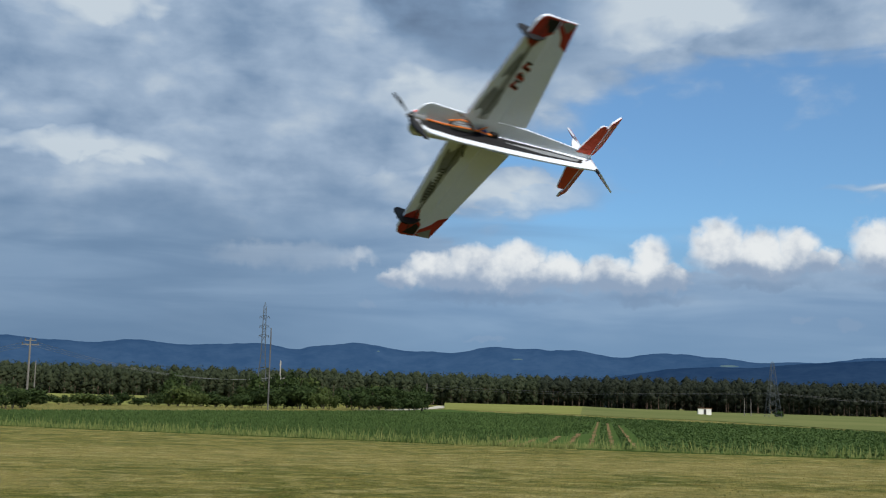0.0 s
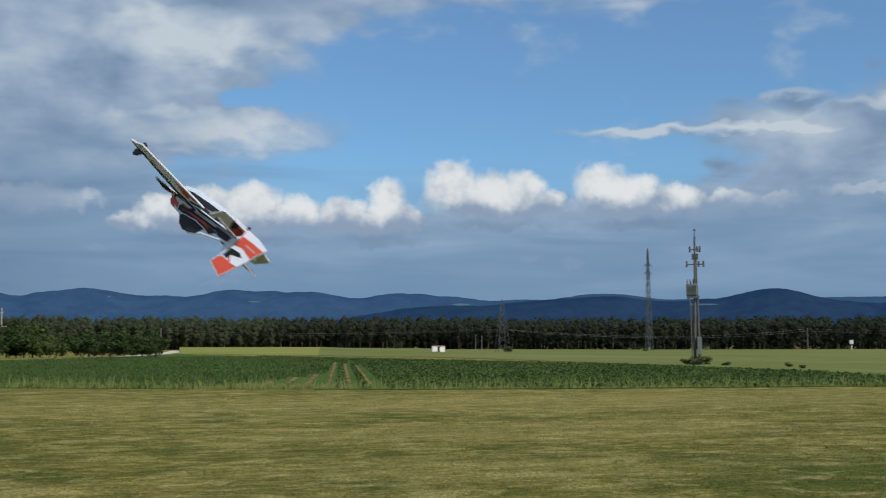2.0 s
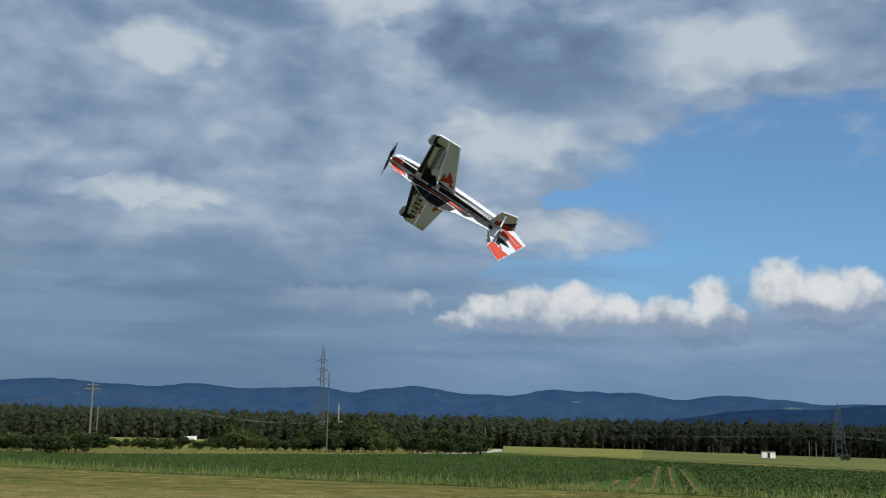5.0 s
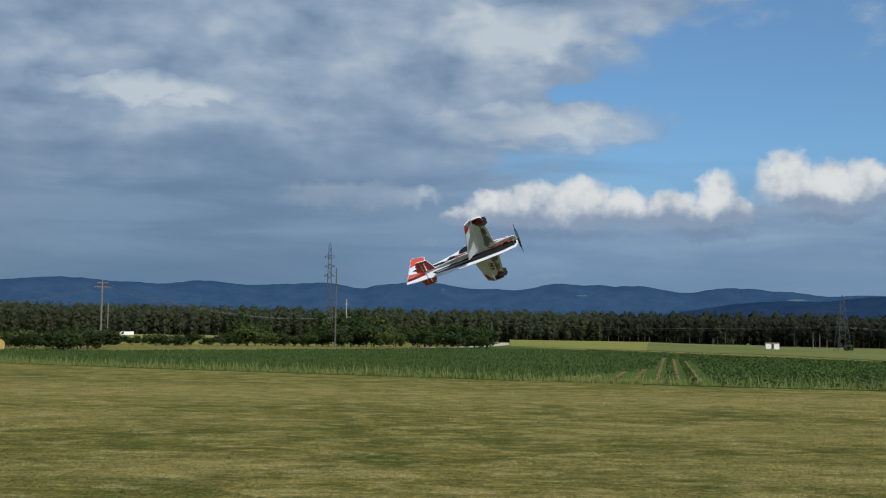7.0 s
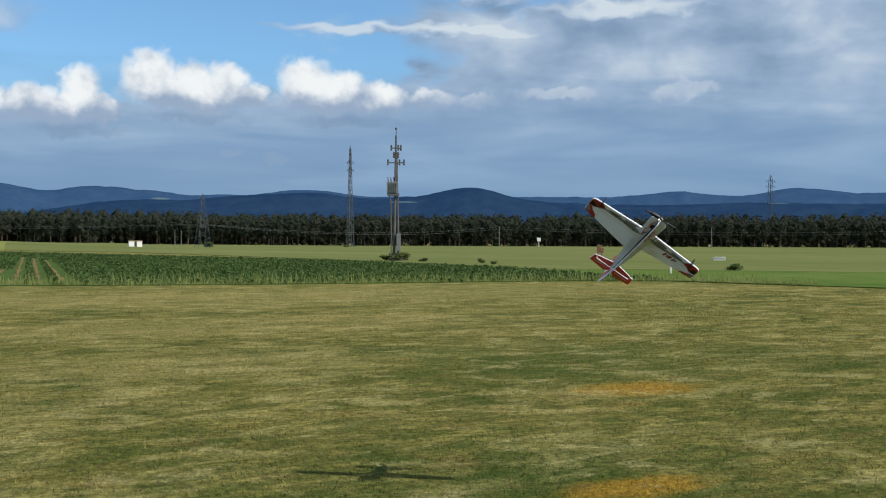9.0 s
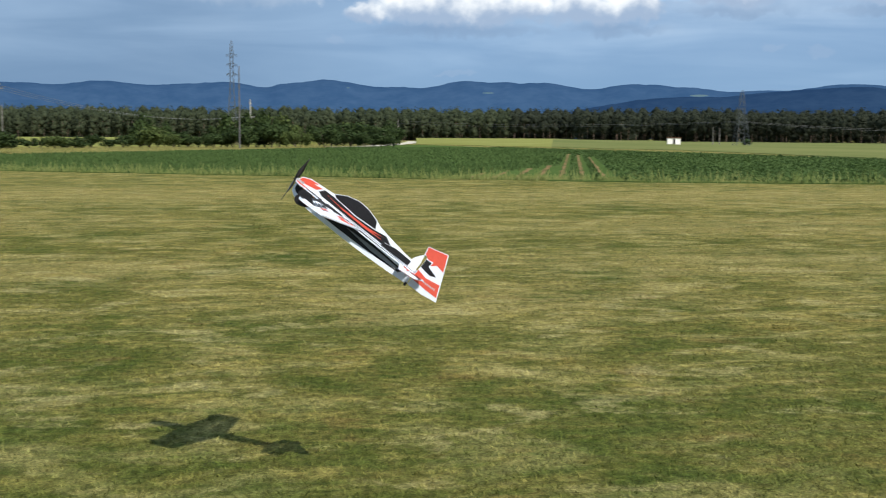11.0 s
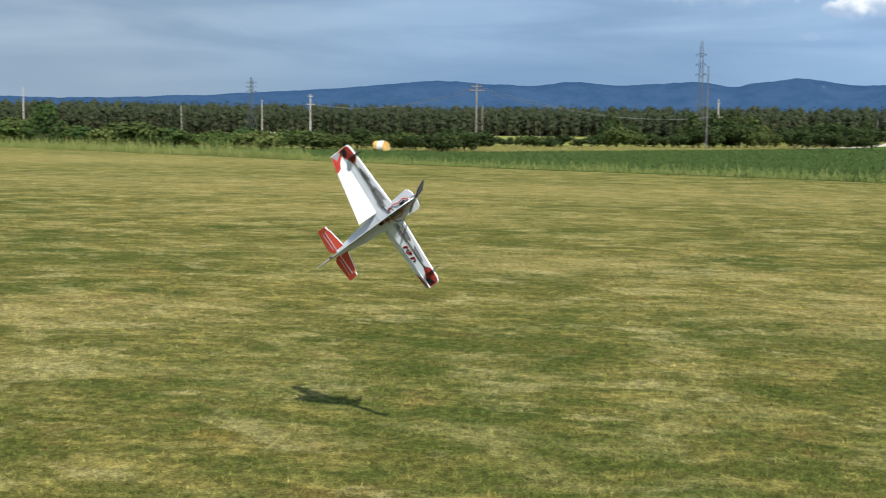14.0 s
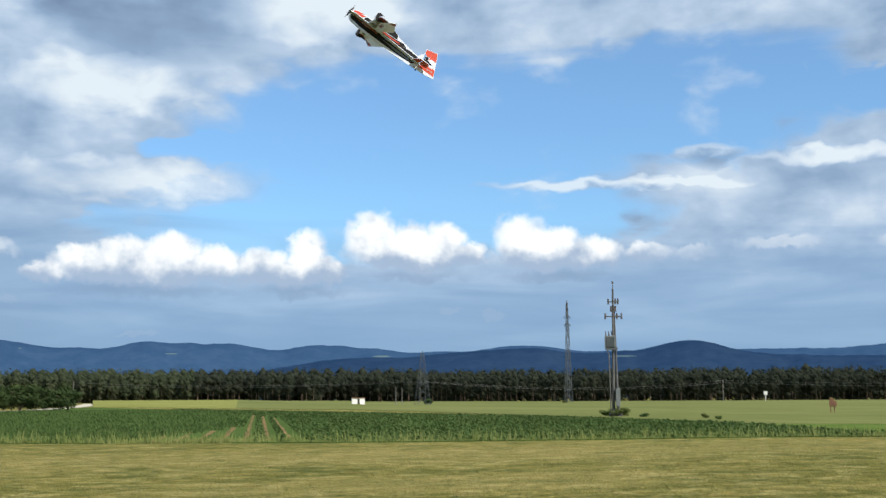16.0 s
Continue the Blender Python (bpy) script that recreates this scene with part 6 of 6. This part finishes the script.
# seconds, place of the hub, and the turn of the aeroplane as a quaternion w, x, y, z
FLIGHT = [
    (0, 0.131, 3.144, 2.471, 0.2879, 0.0970, -0.3344, -0.8921),
    (0.1, -0.190, 3.346, 2.486, 0.0144, -0.0560, -0.3510, -0.9346),
    (0.2, -0.438, 3.370, 2.450, -0.2783, -0.1979, -0.3058, -0.8887),
    (0.3, -0.519, 3.471, 2.396, -0.5202, -0.2866, -0.2589, -0.7618),
    (0.4, -0.589, 3.752, 2.368, -0.7177, -0.3191, -0.1643, -0.5967),
    (0.5, -0.453, 4.162, 2.355, -0.8760, -0.2775, -0.0409, -0.3923),
    (0.6, -0.192, 4.644, 2.450, -0.9153, -0.2492, 0.1757, -0.2633),
    (0.7, 0.004, 4.971, 2.613, -0.8990, -0.2158, 0.3162, -0.2128),
    (0.8, 0.256, 5.223, 2.718, -0.8877, -0.0545, 0.4039, -0.2142),
    (0.9, 0.501, 5.358, 2.862, -0.8377, 0.2347, 0.4588, -0.1810),
    (1, 0.663, 5.231, 2.879, -0.7120, 0.5210, 0.4392, -0.1696),
    (1.1, 0.907, 5.405, 2.896, -0.6687, 0.6552, 0.2859, -0.2044),
    (1.2, 1.195, 5.766, 2.818, -0.6553, 0.7326, 0.0269, -0.1820),
    (1.3, 1.505, 5.945, 2.602, -0.5632, 0.7551, -0.3293, -0.0644),
    (1.4, 1.690, 5.736, 2.377, -0.3996, 0.6773, -0.6146, 0.0617),
    (1.5, 1.677, 5.391, 2.227, -0.2215, 0.5112, -0.8088, 0.1884),
    (1.6, 1.564, 5.276, 2.187, -0.0744, 0.3559, -0.8933, 0.2641),
    (1.7, 1.377, 5.314, 2.179, 0.0409, 0.1744, -0.9429, 0.2809),
    (1.8, 1.048, 5.395, 2.230, 0.1277, -0.0500, -0.9577, 0.2532),
    (1.9, 0.646, 5.298, 2.229, 0.2471, -0.2793, -0.8986, 0.2312),
    (2, 0.368, 5.325, 2.373, 0.3387, -0.4847, -0.7863, 0.1790),
    (2.1, 0.304, 5.494, 2.471, 0.3863, -0.6997, -0.6000, 0.0343),
    (2.2, 0.356, 5.956, 2.562, 0.3632, -0.8493, -0.3765, -0.0710),
    (2.3, 0.536, 6.326, 2.682, 0.3851, -0.8936, -0.1550, -0.1709),
    (2.4, 0.810, 6.410, 2.756, 0.4117, -0.8604, 0.1070, -0.2806),
    (2.5, 0.894, 5.963, 2.716, 0.3806, -0.7627, 0.3871, -0.3516),
    (2.6, 0.890, 5.455, 2.638, 0.2774, -0.6427, 0.6438, -0.3091),
    (2.7, 0.798, 5.223, 2.591, 0.1627, -0.4334, 0.8641, -0.1977),
    (2.8, 0.606, 5.429, 2.620, 0.0099, -0.1935, 0.9655, -0.1741),
    (2.9, 0.330, 5.721, 2.680, -0.2017, 0.0766, 0.9602, -0.1774),
    (3, 0.021, 5.553, 2.760, -0.3713, 0.3167, 0.8621, -0.1363),
    (3.1, -0.095, 5.505, 2.844, -0.4616, 0.5449, 0.6990, -0.0367),
    (3.2, 0.032, 5.961, 3.039, -0.4533, 0.7571, 0.4661, 0.0640),
    (3.3, 0.036, 6.347, 3.215, -0.4024, 0.8766, 0.2267, 0.1350),
    (3.4, 0.271, 6.367, 3.210, -0.3569, 0.9117, -0.0405, 0.1995),
    (3.5, 0.488, 6.096, 3.169, -0.3402, 0.8420, -0.2916, 0.3005),
    (3.6, 0.561, 5.728, 3.085, -0.3128, 0.6690, -0.5440, 0.3982),
    (3.7, 0.503, 5.540, 3.097, -0.2562, 0.4647, -0.7368, 0.4191),
    (3.8, 0.302, 5.463, 3.110, -0.1572, 0.2154, -0.8830, 0.3862),
    (3.9, -0.033, 5.610, 3.140, 0.0369, -0.1006, -0.9345, 0.3395),
    (4, -0.377, 5.619, 3.085, 0.1697, -0.3808, -0.8793, 0.2303),
    (4.1, -0.587, 5.839, 3.110, 0.3009, -0.5808, -0.7370, 0.1705),
    (4.2, -0.637, 6.337, 3.272, 0.4615, -0.7179, -0.5180, 0.0584),
    (4.3, -0.530, 6.700, 3.398, 0.5376, -0.7931, -0.2861, -0.0098),
    (4.4, -0.288, 6.878, 3.420, 0.5212, -0.8500, 0.0249, -0.0721),
    (4.5, -0.039, 6.733, 3.402, 0.4368, -0.8286, 0.3301, -0.1171),
    (4.6, 0.124, 6.267, 3.210, 0.3260, -0.7190, 0.6050, -0.1034),
    (4.7, 0.161, 6.104, 3.140, 0.1648, -0.5736, 0.7952, -0.1071),
    (4.8, 0.097, 6.089, 3.091, 0.0343, -0.3819, 0.9187, -0.0944),
    (4.9, 0.000, 6.058, 3.137, -0.1418, -0.2158, 0.9573, -0.1300),
    (5, -0.167, 6.120, 3.195, -0.2665, -0.0564, 0.9391, -0.2094),
    (5.1, -0.354, 5.995, 3.239, -0.2837, 0.0821, 0.9246, -0.2407),
    (5.2, -0.567, 5.904, 3.232, -0.2829, 0.1869, 0.8975, -0.2821),
    (5.3, -0.641, 5.856, 3.234, -0.2072, 0.2766, 0.9372, 0.0471),
    (5.4, -0.696, 5.859, 3.235, -0.1128, 0.3467, 0.8550, 0.3688),
    (5.5, -0.733, 5.907, 3.233, 0.0016, 0.3946, 0.6619, 0.6374),
    (5.6, -0.750, 5.996, 3.229, 0.1361, 0.4123, 0.3860, 0.8140),
    (5.7, -0.747, 6.118, 3.220, 0.2852, 0.3880, 0.0693, 0.8737),
    (5.8, -0.723, 6.267, 3.205, 0.4355, 0.3105, -0.2390, 0.8105),
    (5.9, -0.680, 6.439, 3.183, 0.5655, 0.1738, -0.4912, 0.6393),
    (6, -0.617, 6.626, 3.151, 0.6496, -0.0174, -0.6503, 0.3936),
    (6.1, -0.537, 6.824, 3.110, 0.6630, -0.2459, -0.6969, 0.1192),
    (6.2, -0.441, 7.028, 3.057, 0.5890, -0.4828, -0.6338, -0.1350),
    (6.3, -0.332, 7.233, 2.994, 0.4241, -0.6918, -0.4841, -0.3275),
    (6.4, -0.212, 7.437, 2.922, 0.1813, -0.8360, -0.2854, -0.4323),
    (6.5, -0.084, 7.636, 2.841, -0.1112, -0.8857, -0.0811, -0.4435),
    (6.6, 0.053, 7.826, 2.755, -0.4138, -0.8247, 0.0900, -0.3748),
    (6.7, 0.196, 8.004, 2.667, -0.6830, -0.6544, 0.2017, -0.2541),
    (6.8, 0.347, 8.168, 2.580, -0.8788, -0.3932, 0.2445, -0.1154),
    (6.9, 0.507, 8.313, 2.497, -0.9713, -0.0738, 0.2257, 0.0100),
    (7, 0.677, 8.435, 2.421, -0.9455, 0.2624, 0.1644, 0.1009),
    (7.1, 0.859, 8.531, 2.355, -0.8024, 0.5716, 0.0846, 0.1494),
    (7.2, 1.054, 8.596, 2.302, -0.5586, 0.8137, 0.0075, 0.1604),
    (7.3, 1.264, 8.626, 2.263, -0.2436, 0.9570, -0.0540, 0.1476),
    (7.4, 1.730, 8.872, 2.240, 0.0381, 0.9785, -0.1407, 0.1460),
    (7.5, 2.084, 8.699, 2.145, 0.4290, 0.8585, -0.2756, 0.0549),
    (7.6, 2.448, 8.455, 2.064, 0.6314, 0.6810, -0.3543, -0.1097),
    (7.7, 2.969, 8.723, 2.053, 0.8180, 0.4350, -0.3030, -0.2234),
    (7.8, 3.286, 8.385, 1.975, 0.8929, 0.1317, -0.2331, -0.3620),
    (7.9, 3.453, 7.833, 1.955, 0.8525, -0.1825, -0.0747, -0.4841),
    (8, 3.668, 7.457, 1.985, 0.6895, -0.4559, 0.1334, -0.5468),
    (8.1, 4.055, 7.383, 1.991, 0.4844, -0.6771, 0.3090, -0.4599),
    (8.2, 4.429, 7.257, 1.939, 0.1773, -0.7918, 0.5049, -0.2944),
    (8.3, 4.316, 6.541, 1.938, -0.1612, -0.7518, 0.6357, -0.0688),
    (8.4, 4.501, 6.305, 1.947, -0.3866, -0.6344, 0.6498, 0.1607),
    (8.5, 4.755, 6.234, 1.966, -0.6338, -0.3820, 0.5632, 0.3677),
    (8.6, 4.946, 6.052, 1.875, -0.6969, -0.2070, 0.3895, 0.5655),
    (8.7, 4.962, 5.797, 1.881, -0.6628, 0.0653, 0.2378, 0.7070),
    (8.8, 5.027, 5.705, 1.867, -0.6397, 0.1756, 0.1204, 0.7385),
    (8.9, 5.029, 5.605, 1.850, -0.5921, 0.2820, 0.0031, 0.7549),
    (9, 4.973, 5.499, 1.831, -0.5209, 0.3783, -0.1133, 0.7567),
    (9.1, 4.865, 5.392, 1.810, -0.4289, 0.4583, -0.2284, 0.7442),
    (9.2, 4.711, 5.284, 1.787, -0.3204, 0.5168, -0.3411, 0.7169),
    (9.3, 4.517, 5.179, 1.762, -0.2008, 0.5498, -0.4501, 0.6744),
    (9.4, 4.288, 5.078, 1.736, -0.0769, 0.5549, -0.5533, 0.6164),
    (9.5, 4.029, 4.985, 1.707, 0.0443, 0.5317, -0.6486, 0.5429),
    (9.6, 3.747, 4.900, 1.677, 0.1557, 0.4815, -0.7332, 0.4543),
    (9.7, 3.447, 4.826, 1.645, 0.2510, 0.4078, -0.8043, 0.3518),
    (9.8, 3.135, 4.764, 1.612, 0.3251, 0.3156, -0.8593, 0.2372),
    (9.9, 2.817, 4.716, 1.579, 0.3742, 0.2111, -0.8959, 0.1130),
    (10, 2.497, 4.682, 1.547, 0.3969, 0.1012, -0.9121, -0.0177),
    (10.1, 2.180, 4.664, 1.516, 0.3934, -0.0072, -0.9067, -0.1516),
    (10.2, 1.872, 4.663, 1.488, 0.3662, -0.1077, -0.8793, -0.2850),
    (10.3, 1.577, 4.680, 1.464, 0.3190, -0.1951, -0.8297, -0.4143),
    (10.4, 1.299, 4.717, 1.447, 0.2571, -0.2657, -0.7589, -0.5361),
    (10.5, 1.042, 4.775, 1.437, 0.1860, -0.3175, -0.6680, -0.6468),
    (10.6, 0.812, 4.856, 1.436, 0.1117, -0.3504, -0.5586, -0.7434),
    (10.7, 0.613, 4.961, 1.445, 0.0396, -0.3660, -0.4326, -0.8230),
    (10.8, 0.449, 5.093, 1.467, -0.0258, -0.3675, -0.2925, -0.8824),
    (10.9, 0.137, 5.256, 1.473, -0.0994, -0.3538, -0.1452, -0.9186),
    (11, -0.142, 5.448, 1.489, -0.1669, -0.3168, -0.0152, -0.9336),
    (11.1, -0.447, 5.978, 1.572, -0.1157, -0.3169, -0.0273, -0.9410),
    (11.2, -0.725, 6.193, 1.677, -0.1063, -0.3356, -0.1737, -0.9197),
    (11.3, -0.961, 6.273, 1.764, -0.0809, -0.3428, -0.3256, -0.8774),
    (11.4, -1.270, 6.436, 1.896, 0.0177, -0.3469, -0.4961, -0.7958),
    (11.5, -1.542, 6.597, 1.954, 0.0710, -0.3169, -0.6990, -0.6371),
    (11.6, -1.853, 6.801, 1.977, 0.1235, -0.2481, -0.8254, -0.4919),
    (11.7, -2.242, 7.091, 1.964, 0.1930, -0.1075, -0.9540, -0.2027),
    (11.8, -2.529, 7.196, 1.946, 0.1980, -0.0277, -0.9637, 0.1770),
    (11.9, -2.916, 7.413, 1.920, 0.1936, 0.0777, -0.8651, 0.4561),
    (12, -3.342, 7.700, 1.866, 0.1821, 0.1145, -0.6377, 0.7396),
    (12.1, -3.868, 8.127, 1.862, 0.0520, 0.2181, -0.4836, 0.8461),
    (12.2, -4.304, 8.205, 1.788, -0.1235, 0.2804, -0.2642, 0.9145),
    (12.3, -4.515, 7.859, 1.779, -0.3365, 0.2906, -0.0454, 0.8945),
    (12.4, -4.829, 7.767, 1.848, -0.4402, 0.2384, 0.2003, 0.8422),
    (12.5, -5.046, 7.466, 1.964, -0.5956, 0.1056, 0.3827, 0.6983),
    (12.6, -5.225, 7.237, 2.134, -0.6426, -0.0997, 0.5141, 0.5593),
    (12.7, -5.430, 7.105, 2.199, -0.6314, -0.3254, 0.5688, 0.4146),
    (12.8, -5.390, 6.707, 2.166, -0.5319, -0.5488, 0.5947, 0.2495),
    (12.9, -5.186, 6.221, 2.079, -0.3458, -0.7162, 0.5997, 0.0883),
    (13, -5.219, 6.192, 2.059, -0.0955, -0.8662, 0.4740, -0.1260),
    (13.1, -5.243, 6.127, 1.982, 0.2346, -0.8463, 0.3939, -0.2713),
    (13.2, -5.042, 6.040, 1.781, 0.5787, -0.7256, 0.2733, -0.2527),
    (13.3, -4.807, 5.773, 1.713, 0.7900, -0.5382, 0.1462, -0.2549),
    (13.4, -4.208, 5.547, 1.528, 0.9511, -0.2454, 0.0591, -0.1780),
    (13.5, -3.950, 5.726, 1.456, 0.9863, 0.1291, -0.0838, -0.0590),
    (13.6, -3.499, 5.666, 1.397, 0.9481, 0.2727, -0.1571, -0.0443),
    (13.7, -3.009, 5.603, 1.345, 0.9420, 0.2408, -0.2272, -0.0549),
    (13.8, -2.567, 5.352, 1.403, 0.9660, -0.0103, -0.1942, -0.1704),
    (13.9, -2.176, 5.293, 1.393, 0.8948, -0.3057, -0.1378, -0.2949),
    (14, -1.776, 5.384, 1.388, 0.7384, -0.5776, -0.0467, -0.3448),
    (14.1, -1.406, 5.474, 1.426, 0.4823, -0.8201, 0.0604, -0.3019),
    (14.2, -0.974, 5.330, 1.407, 0.1370, -0.9397, 0.1827, -0.2545),
    (14.3, -0.613, 5.384, 1.398, -0.2489, -0.9126, 0.2860, -0.1532),
    (14.4, -0.271, 5.449, 1.404, -0.5807, -0.7366, 0.3417, -0.0584),
    (14.5, 0.160, 5.763, 1.358, -0.8420, -0.4274, 0.3291, -0.0081),
    (14.6, 0.591, 5.684, 1.461, -0.9306, 0.0532, 0.3296, 0.1498),
    (14.7, 1.035, 5.821, 1.621, -0.8230, 0.4196, 0.3457, 0.1645),
    (14.8, 1.404, 5.769, 1.792, -0.5305, 0.7313, 0.3735, 0.2103),
    (14.9, 1.816, 6.048, 1.938, -0.2118, 0.8686, 0.2953, 0.3368),
    (15, 2.268, 6.495, 2.137, 0.0778, 0.8603, 0.0996, 0.4939),
    (15.1, 2.652, 7.026, 2.341, 0.4079, 0.7168, -0.1609, 0.5421),
    (15.2, 2.752, 6.968, 2.622, 0.6204, 0.4987, -0.3758, 0.4745),
    (15.3, 2.929, 7.164, 2.847, 0.7041, 0.3339, -0.4916, 0.3887),
    (15.4, 3.141, 7.518, 3.147, 0.6934, 0.2078, -0.6692, 0.1677),
    (15.5, 3.061, 7.572, 3.482, 0.6153, 0.0663, -0.7731, -0.1392),
    (15.6, 3.290, 8.363, 3.839, 0.5407, -0.2741, -0.7269, -0.3227),
    (15.7, 3.158, 8.317, 4.071, 0.3670, -0.5209, -0.6202, -0.4576),
    (15.8, 2.988, 8.133, 4.244, 0.2396, -0.5805, -0.5098, -0.5880),
    (15.9, 3.288, 9.689, 4.936, 0.1425, -0.4797, -0.3163, -0.8060),
    (16, 2.599, 8.853, 4.822, -0.0122, -0.2799, 0.0664, -0.9577),
]


def motions():
    rows = []
    for t, x, y, z, qw, qx, qy, qz in FLIGHT:
        m = Matrix.Translation((x, y, z)) @ Quaternion((qw, qx, qy, qz)).to_matrix().to_4x4() @ Matrix.Translation((-HUB, 0, 0))
        rows.append((t, m))
    walk(PLANE, rows)
    walk(PROP, [(i * 0.1, pose(HUB + 0.012, 0, 0, i * 67, 0, 0)) for i in range(161)])
    walk(RUDDER, [(t, pose(HUB - 0.708, 0, 0, 0, 0, a)) for t, a in RUDDER_ROWS])
    walk(ELEVATOR, [(t, pose(HUB - 0.693, 0, 0, 0, a, 0)) for t, a in ELEVATOR_ROWS])
    walk(AIL["left"], [(t, pose(HUB - 0.270, 0.05, 0, 0, a, 0)) for t, a in AILERON_ROWS])
    walk(AIL["right"], [(t, pose(HUB - 0.270, -0.05, 0, 0, -a, 0)) for t, a in AILERON_ROWS])
    walk(VAN, [(t, pose(*at(az, 380, z), 0, 0, 190 + az)) for t, az, z in ((0.0, 1.4, 0.4), (4.5, 9.9, 0.3), (8.5, 16.6, 0.2), (13.3, 24.1, 0.0), (16.0, 28.3, 0.0))])


RUDDER_ROWS = [
    (0, 30),
    (0.1, 23),
    (0.2, 16),
    (0.3, 16),
    (0.4, -8),
    (0.5, 6),
    (0.6, -8),
    (0.7, 0),
    (0.8, -8),
    (0.9, -12),
    (1, -16),
    (1.3, -16),
    (1.4, -16),
    (1.5, -16),
    (1.6, -16),
    (1.7, -16),
    (1.8, -14),
    (1.9, -14),
    (2, -14),
    (2.1, -30),
    (2.2, -16),
    (2.3, -30),
    (2.4, -20),
    (2.5, -27),
    (2.7, -37),
    (2.8, -36),
    (2.9, -26),
    (3, -22),
    (3.1, -14),
    (3.2, -12),
    (3.3, -12),
    (3.4, -12),
    (3.5, -4),
    (3.6, -12),
    (3.7, -8),
    (3.9, -19),
    (4, -18),
    (4.1, -18),
    (4.2, -22),
    (4.3, -22),
    (4.4, -22),
    (4.5, -20),
    (4.6, -12),
    (4.7, -4),
    (4.9, -27),
    (5, -20),
    (5.1, -2),
    (5.2, 0),
    (7.3, -2),
    (7.4, -6),
    (7.5, -6),
    (7.6, -8),
    (7.7, 0),
    (7.8, -6),
    (7.9, 2),
    (8, 8),
    (8.1, 8),
    (8.2, -4),
    (8.3, -8),
    (8.4, -10),
    (8.5, -12),
    (8.6, -10),
    (8.7, -6),
    (10.8, 25),
    (10.9, 20),
    (11, -6),
    (11.1, -6),
    (11.2, 8),
    (11.3, 10),
    (11.4, 8),
    (11.5, 4),
    (11.6, 2),
    (11.7, 2),
    (11.8, 4),
    (11.9, 4),
    (12, 4),
    (12.1, -8),
    (12.2, -10),
    (12.3, -10),
    (12.4, -2),
    (12.5, 4),
    (12.6, 2),
    (12.7, 2),
    (12.8, 2),
    (12.9, -6),
    (13, 2),
    (13.1, 2),
    (13.2, 2),
    (13.3, -2),
    (13.4, -2),
    (13.5, -2),
    (13.6, 6),
    (13.7, -2),
    (13.8, -2),
    (13.9, -2),
    (14, 0),
    (14.1, 0),
    (14.2, 2),
    (14.3, 21),
    (14.6, 7),
    (14.7, 2),
    (14.8, 2),
    (14.9, 2),
    (15, -4),
    (15.1, 0),
    (15.2, 0),
    (15.3, 2),
    (15.4, 4),
    (15.5, 8),
    (15.6, 8),
    (15.7, 8),
    (15.8, 4),
    (15.9, 2),
    (16, -4),
]
ELEVATOR_ROWS = [(0.0, 32.0), (0.3, 15.0), (0.6, -10.0), (1.0, -30.0), (2.5, -30.0), (3.5, -24.0), (4.3, -28.0), (4.7, -30.0), (5.0, -12.0), (5.4, 0.0), (14.2, 10.0), (14.5, 26.0), (14.9, 10.0), (15.3, 0.0), (16.0, 0.0)]
AILERON_ROWS = [
    (0, 2.0), (0.25, 4.0), (0.5, 9.0), (0.75, 15.0), (1, 14.0), (1.25, 2.0), (1.5, 0.0), (1.75, 3.0), (2, 7.0), (2.25, 6.0),
    (2.5, 8.0), (2.75, 7.0), (3, 8.0), (3.25, 11.0), (3.5, 4.0), (3.75, 5.0), (4, 3.0), (4.25, 2.0), (4.5, 7.0), (4.75, 5.0),
    (5, 0.0), (5.25, 21.0), (5.5, 30.0), (5.75, 30.0), (6, 30.0), (6.25, 30.0), (6.5, 30.0), (6.75, 30.0), (7, 30.0), (7.25, 30.0),
    (7.5, 30.0), (7.75, 30.0), (8, 32.0), (8.25, 32.0), (8.5, 30.0), (8.75, 19.0), (9, 14.0), (9.25, 14.0), (9.5, 14.0), (9.75, 14.0),
    (10, 14.0), (10.25, 14.0), (10.5, 14.0), (10.75, 14.0), (11, 4.0), (11.25, -14.0), (11.5, -21.0), (11.75, -30.0), (12, -25.0), (12.25, -22.0),
    (12.5, -24.0), (12.75, -24.0), (13, -30.0), (13.25, -28.0), (13.5, -20.0), (13.75, 17.0), (14, 30.0), (14.25, 32.0), (14.5, 32.0), (14.75, 32.0),
    (15, 32.0), (15.25, 25.0), (15.5, 27.0), (15.75, 24.0), (16, 31.0),
]
motions()
